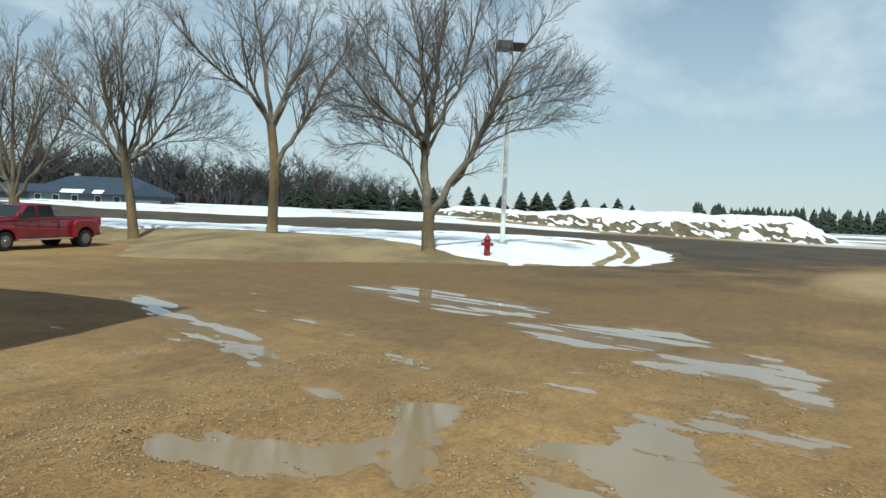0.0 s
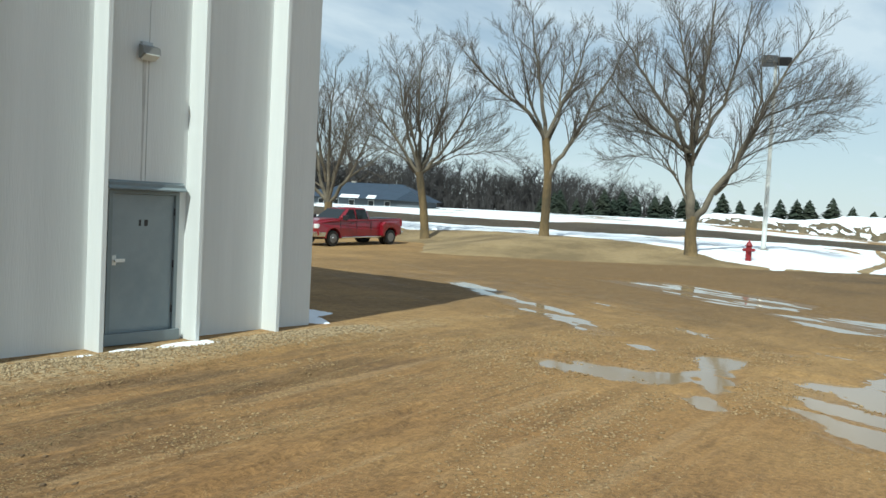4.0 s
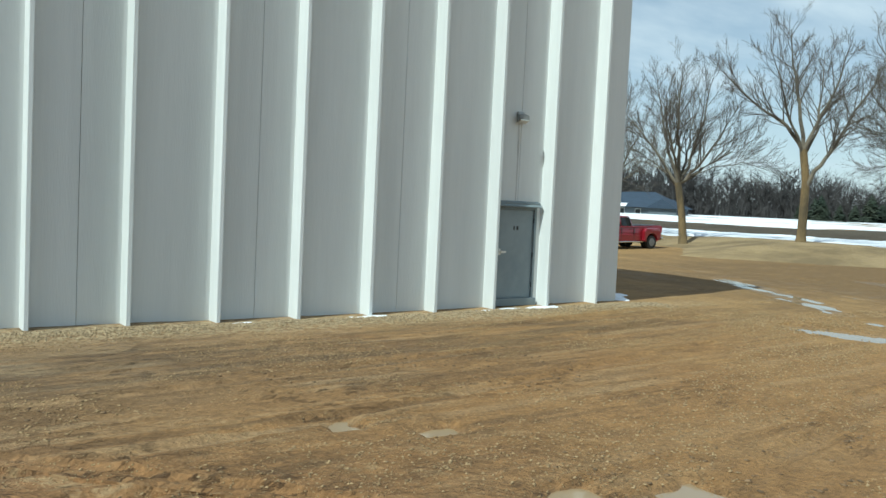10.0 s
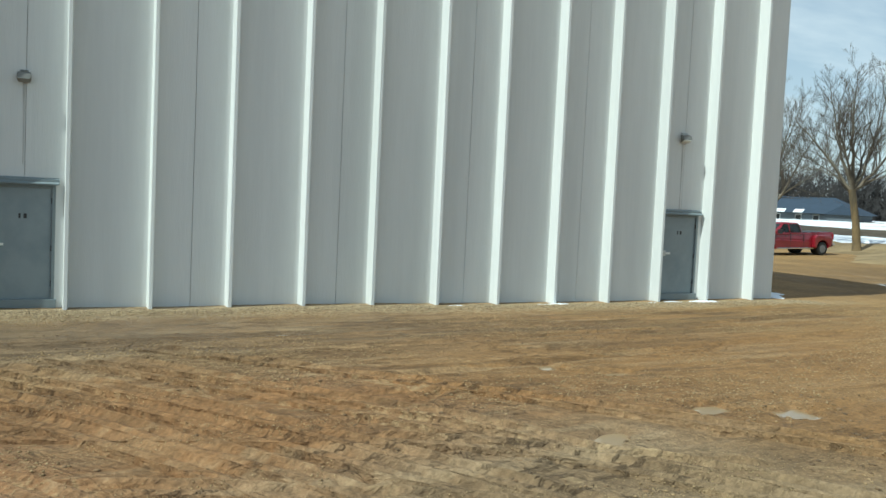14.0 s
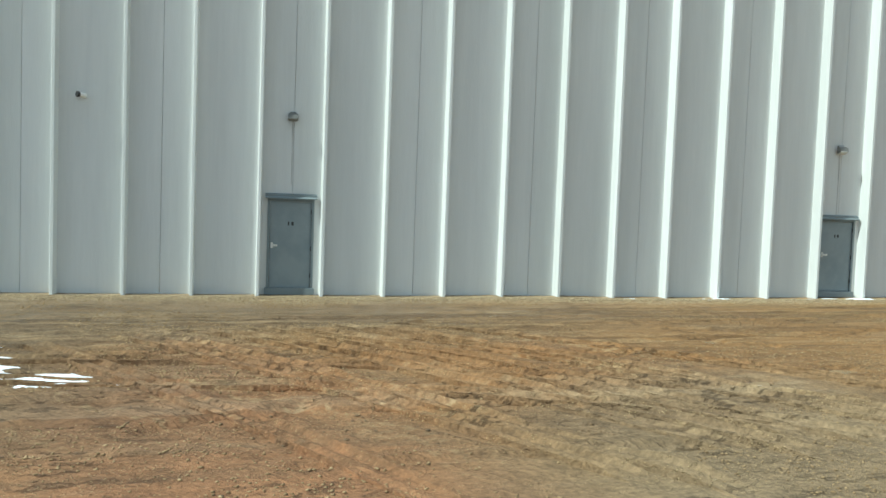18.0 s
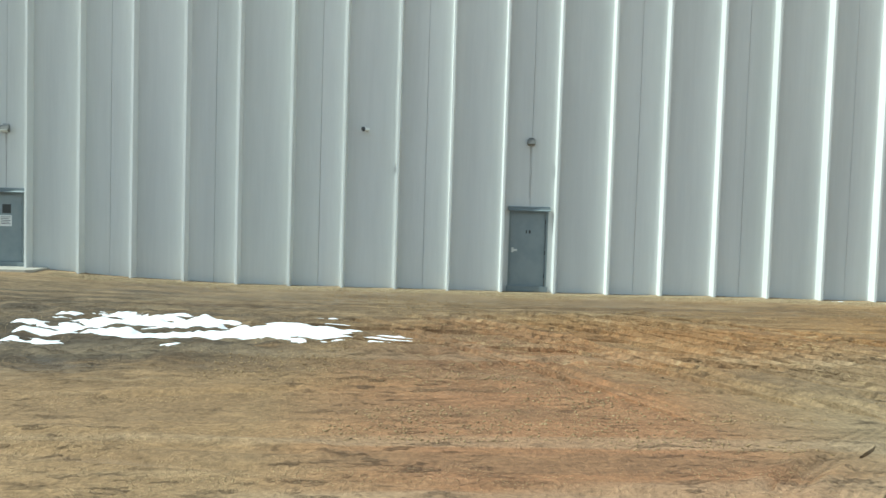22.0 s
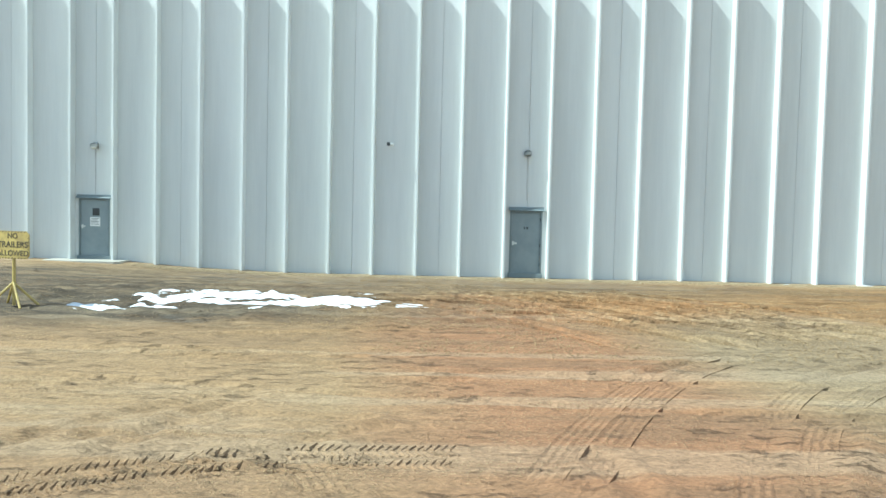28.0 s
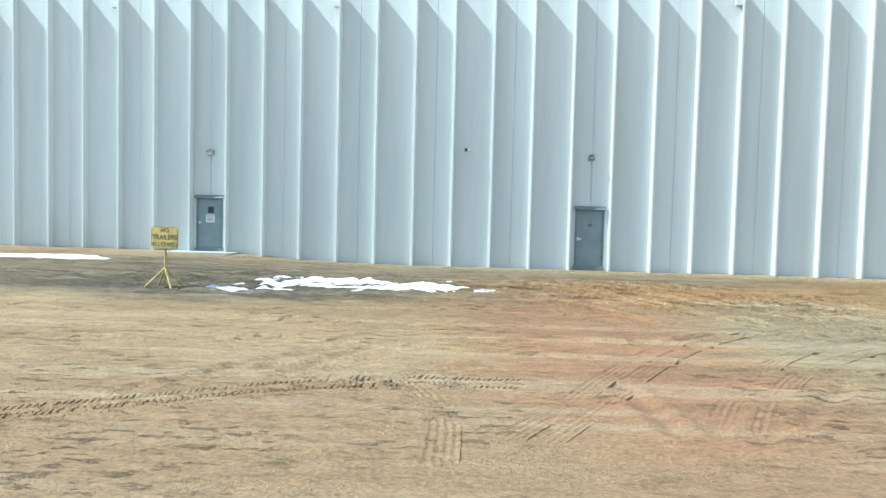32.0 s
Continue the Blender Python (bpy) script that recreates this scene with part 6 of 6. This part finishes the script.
# ---- loose stones, clods and straw ----
def scatter(name, count, pick, size, flat, material, label, category, seed):
    """Many small lumps resting on the ground, in one mesh. pick(rng) gives places, size(n) the radii."""
    rg = np.random.default_rng(seed)
    x, y = pick(rg, count)
    n = len(x)
    r = size(rg, n)
    z = land(x, y)
    ring = np.array([(math.cos(a), math.sin(a)) for a in np.arange(5) * 2 * math.pi / 5])
    turn = rg.random(n) * 6.283
    stretch = rg.uniform(0.7, 1.5, n)
    v = np.zeros((n, 7, 3))
    for k in range(5):
        rr = r * rg.uniform(0.75, 1.2, n)
        cx, cy = ring[k, 0] * rr * stretch, ring[k, 1] * rr
        v[:, k, 0], v[:, k, 1] = x + cx * np.cos(turn) - cy * np.sin(turn), y + cx * np.sin(turn) + cy * np.cos(turn)
        v[:, k, 2] = z + r * flat * rg.uniform(0.1, 0.55, n)
    v[:, 5] = np.stack([x + r * rg.uniform(-0.3, 0.3, n), y + r * rg.uniform(-0.3, 0.3, n), z + r * flat * rg.uniform(0.8, 1.3, n)], -1)
    v[:, 6] = np.stack([x, y, z - r * 0.5], -1)
    f = np.array([(k, (k + 1) % 5, 5) for k in range(5)] + [((k + 1) % 5, k, 6) for k in range(5)])
    faces = (f[None] + (np.arange(n) * 7)[:, None, None]).reshape(-1, 3)
    me = bpy.data.meshes.new(name)
    me.vertices.add(n * 7)
    me.vertices.foreach_set("co", v.ravel())
    me.loops.add(len(faces) * 3)
    me.loops.foreach_set("vertex_index", faces.ravel())
    me.polygons.add(len(faces))
    me.polygons.foreach_set("loop_start", np.arange(0, len(faces) * 3, 3))
    me.update(calc_edges=True)
    me.materials.append(material)
    return tagged(new(name, me), label, category, "", "stuff")


def lump_material(name, a, b):
    m = bpy.data.materials.new(name)
    m.use_nodes = True
    t = m.node_tree
    p = t.nodes["Principled BSDF"]
    geo, ramp = t.nodes.new("ShaderNodeNewGeometry"), t.nodes.new("ShaderNodeValToRGB")
    ramp.color_ramp.elements[0].color, ramp.color_ramp.elements[1].color = (*a, 1), (*b, 1)
    t.links.new(geo.outputs["Random Per Island"], ramp.inputs[0])
    t.links.new(ramp.outputs[0], p.inputs["Base Color"])
    p.inputs["Roughness"].default_value = 0.9
    return m


M_PEBBLE = lump_material("mixed_pebbles", (0.20, 0.13, 0.06), (0.38, 0.265, 0.135))
M_CLOD = lump_material("earth_clods", (0.11, 0.07, 0.036), (0.24, 0.15, 0.075))
M_DUST = lump_material("pale_gravel_strip", (0.17, 0.12, 0.065), (0.44, 0.34, 0.20))


def along_wall(rg, n):
    x = rg.uniform(-31.0, 2.0, n)
    return x, -0.08 - np.abs(rg.normal(0, 0.42, n)) * (0.7 + 0.6 * (vnoise(x * 0.35, x * 0, 3) + 0.5))


def clustered(x0, x1, y0, y1, scale, seed, cut):
    def pick(rg, n):
        x, y = rg.uniform(x0, x1, n), rg.uniform(y0, y1, n)
        ok = fbm(x * scale, y * scale * 1.6, seed, 4) + rg.normal(0, 0.06, n) > cut
        return x[ok], y[ok]
    return pick


scatter("wall_gravel", 20000, along_wall, lambda rg, n: rg.uniform(0.009, 0.026, n), 0.7, M_DUST, "strip of pale gravel and chaff along the wall's foot", "gravel", 1)
scatter("pebbles", 70000, clustered(-23, 2, -16, -0.6, 0.45, 5, 0.03), lambda rg, n: 0.007 + 0.015 * rg.random(n) ** 2, 0.7, M_PEBBLE, "scattered pale pebbles pressed into the mud", "gravel", 2)
scatter("yard_gravel", 17000, clustered(-2, 9, -11, -2, 0.6, 8, 0.07), lambda rg, n: 0.010 + 0.018 * rg.random(n) ** 2, 0.7, M_PEBBLE, "patches of loose gravel between the puddles", "gravel", 3)
scatter("clods", 9000, clustered(-20, -5, -13, -3, 0.45, 6, 0.08), lambda rg, n: 0.007 + 0.026 * rg.random(n) ** 3, 0.5, M_CLOD, "brown clods of churned earth", "clods", 4)



def chaff(rg, n):
    """Streaks of straw running out from the wall's foot."""
    x = rg.uniform(-7.0, 3.6, n)
    y = rg.uniform(-4.6, -0.5, n)
    ok = fbm(x * 0.5, (y - 0.28 * x) * 2.6, 12, 4) + rg.normal(0, 0.05, n) > 0.10
    return x[ok], y[ok]


scatter("straw", 22000, chaff, lambda rg, n: rg.uniform(0.005, 0.012, n), 0.4, M_STRAW, "streaks of pale chaff strewn near the door", "straw", 5)

# ---- tread marks pressed into the ruts ----
def tread_marks(lines, lug, gap, seed):
    rng = random.Random(seed)
    spots = []
    for line in lines:
        for (ax, ay), (bx, by) in zip(line[:-1], line[1:]):
            run = math.hypot(bx - ax, by - ay)
            ux, uy = (bx - ax) / run, (by - ay) / run
            n = max(int(run / gap), 1)
            for k in range(n):
                if rng.random() < 0.85:
                    f = (k + 0.5) / n
                    spots.extend((ax + (bx - ax) * f - uy * s * 0.105, ay + (by - ay) * f + ux * s * 0.105, math.atan2(uy, ux) + s * 1.15, lug * rng.uniform(0.6, 1.2)) for s in (-1, 1))
    cx, cy, a, h = np.array(spots).T
    z = land(cx, cy)
    verts = []
    for du, dv, up in ((-0.10, -0.026, 0), (0.10, -0.026, 0), (0.10, 0.026, 0), (-0.10, 0.026, 0), (-0.085, -0.012, 1), (0.085, -0.012, 1), (0.085, 0.012, 1), (-0.085, 0.012, 1)):
        verts.append(np.stack([cx + du * np.cos(a) - dv * np.sin(a), cy + du * np.sin(a) + dv * np.cos(a), z + np.where(up, h, -0.01)], -1))
    verts = np.stack(verts, 1).reshape(-1, 3)
    faces = []
    for i in range(0, len(verts), 8):
        faces.extend(((i, i + 1, i + 5, i + 4), (i + 1, i + 2, i + 6, i + 5), (i + 2, i + 3, i + 7, i + 6), (i + 3, i, i + 4, i + 7), (i + 4, i + 5, i + 6, i + 7)))
    return mesh_from("tread_marks", verts.tolist(), faces)


def tyre_tracks(lines, seed, groove=0.0045, lift=0.014, count=4):
    """Bands of shallow parallel grooves, each the width of a tyre."""
    across = np.linspace(-0.22, 0.22, 27)
    dip = np.where(np.abs(across) > 0.20, -0.03, lift + groove * np.cos(across / 0.185 * count * math.pi) + 1.6 * groove * np.exp(-(((np.abs(across) - 0.18) / 0.03) ** 2)))
    verts, faces = [], []
    for n, line in enumerate(lines):
        p = np.array(line)
        run = np.concatenate([[0], np.cumsum(np.hypot(*np.diff(p, axis=0).T))])
        at = np.arange(0, run[-1], 0.05)
        for _ in range(2):      # round the corners of the line
            p = np.concatenate([p[:1], np.stack([0.75 * p[:-1] + 0.25 * p[1:], 0.25 * p[:-1] + 0.75 * p[1:]], 1).reshape(-1, 2), p[-1:]])
        run = np.concatenate([[0], np.cumsum(np.hypot(*np.diff(p, axis=0).T))])
        cx, cy = np.interp(at, run, p[:, 0]), np.interp(at, run, p[:, 1])
        tx, ty = np.gradient(cx), np.gradient(cy)
        ln = np.hypot(tx, ty)
        gx, gy = cx[:, None] - (ty / ln)[:, None] * across, cy[:, None] + (tx / ln)[:, None] * across
        fade = (0.62 + 0.38 * sstep(-0.22, 0.12, fbm(gx * 0.7, gy * 0.7, seed + n, 3) + 0.05)) * np.minimum(1, np.minimum(at, at[-1] - at) / 0.6)[:, None]
        mid = np.convolve(np.pad(land(cx, cy), 8, mode="edge"), np.full(17, 1 / 17.0), "valid")
        gz = mid[:, None] + dip * fade - 0.02 * (1 - fade) + 0.004 * fbm(gx * 9, gy * 9, 4, 2)
        first, k = len(verts), len(across)
        verts.extend(np.stack([gx, gy, gz], -1).reshape(-1, 3).tolist())
        faces.extend((first + i * k + j, first + i * k + j + 1, first + (i + 1) * k + j + 1, first + (i + 1) * k + j) for i in range(len(at) - 1) for j in range(k - 1))
    return mesh_from("tyre_tracks", verts, faces)


me = tyre_tracks([l for k, l in enumerate(RUTS_TURN) if k != 4], 7)
me.materials.append(M_GROUND)
me2 = tyre_tracks(RUTS_CLAY + [[(a + 0.7, b - 0.35) for a, b in l] for l in RUTS_CLAY[:4]], 31, 0.019, 0.034, 2)
me2.materials.append(M_GROUND)
tagged(new("tyre_tracks", me2), "deep churned tyre ruts crossing red clay before the wall", "tyre tracks", "", "stuff")
tagged(new("tyre_tracks", me), "shallow grooved tyre tracks curving over the clay", "tyre tracks", "", "stuff")
me = tread_marks(RUTS_TURN[4:5] + [[(a, b + 0.42) for a, b in RUTS_TURN[4]], [(-21.0, -21.95), (-20.2, -21.5)]], 0.014, 0.075, 3)
me.materials.append(M_GROUND)
tagged(new("tread_marks", me), "dark ridges left by lugged tyres in soft clay", "tyre tracks", "", "stuff")
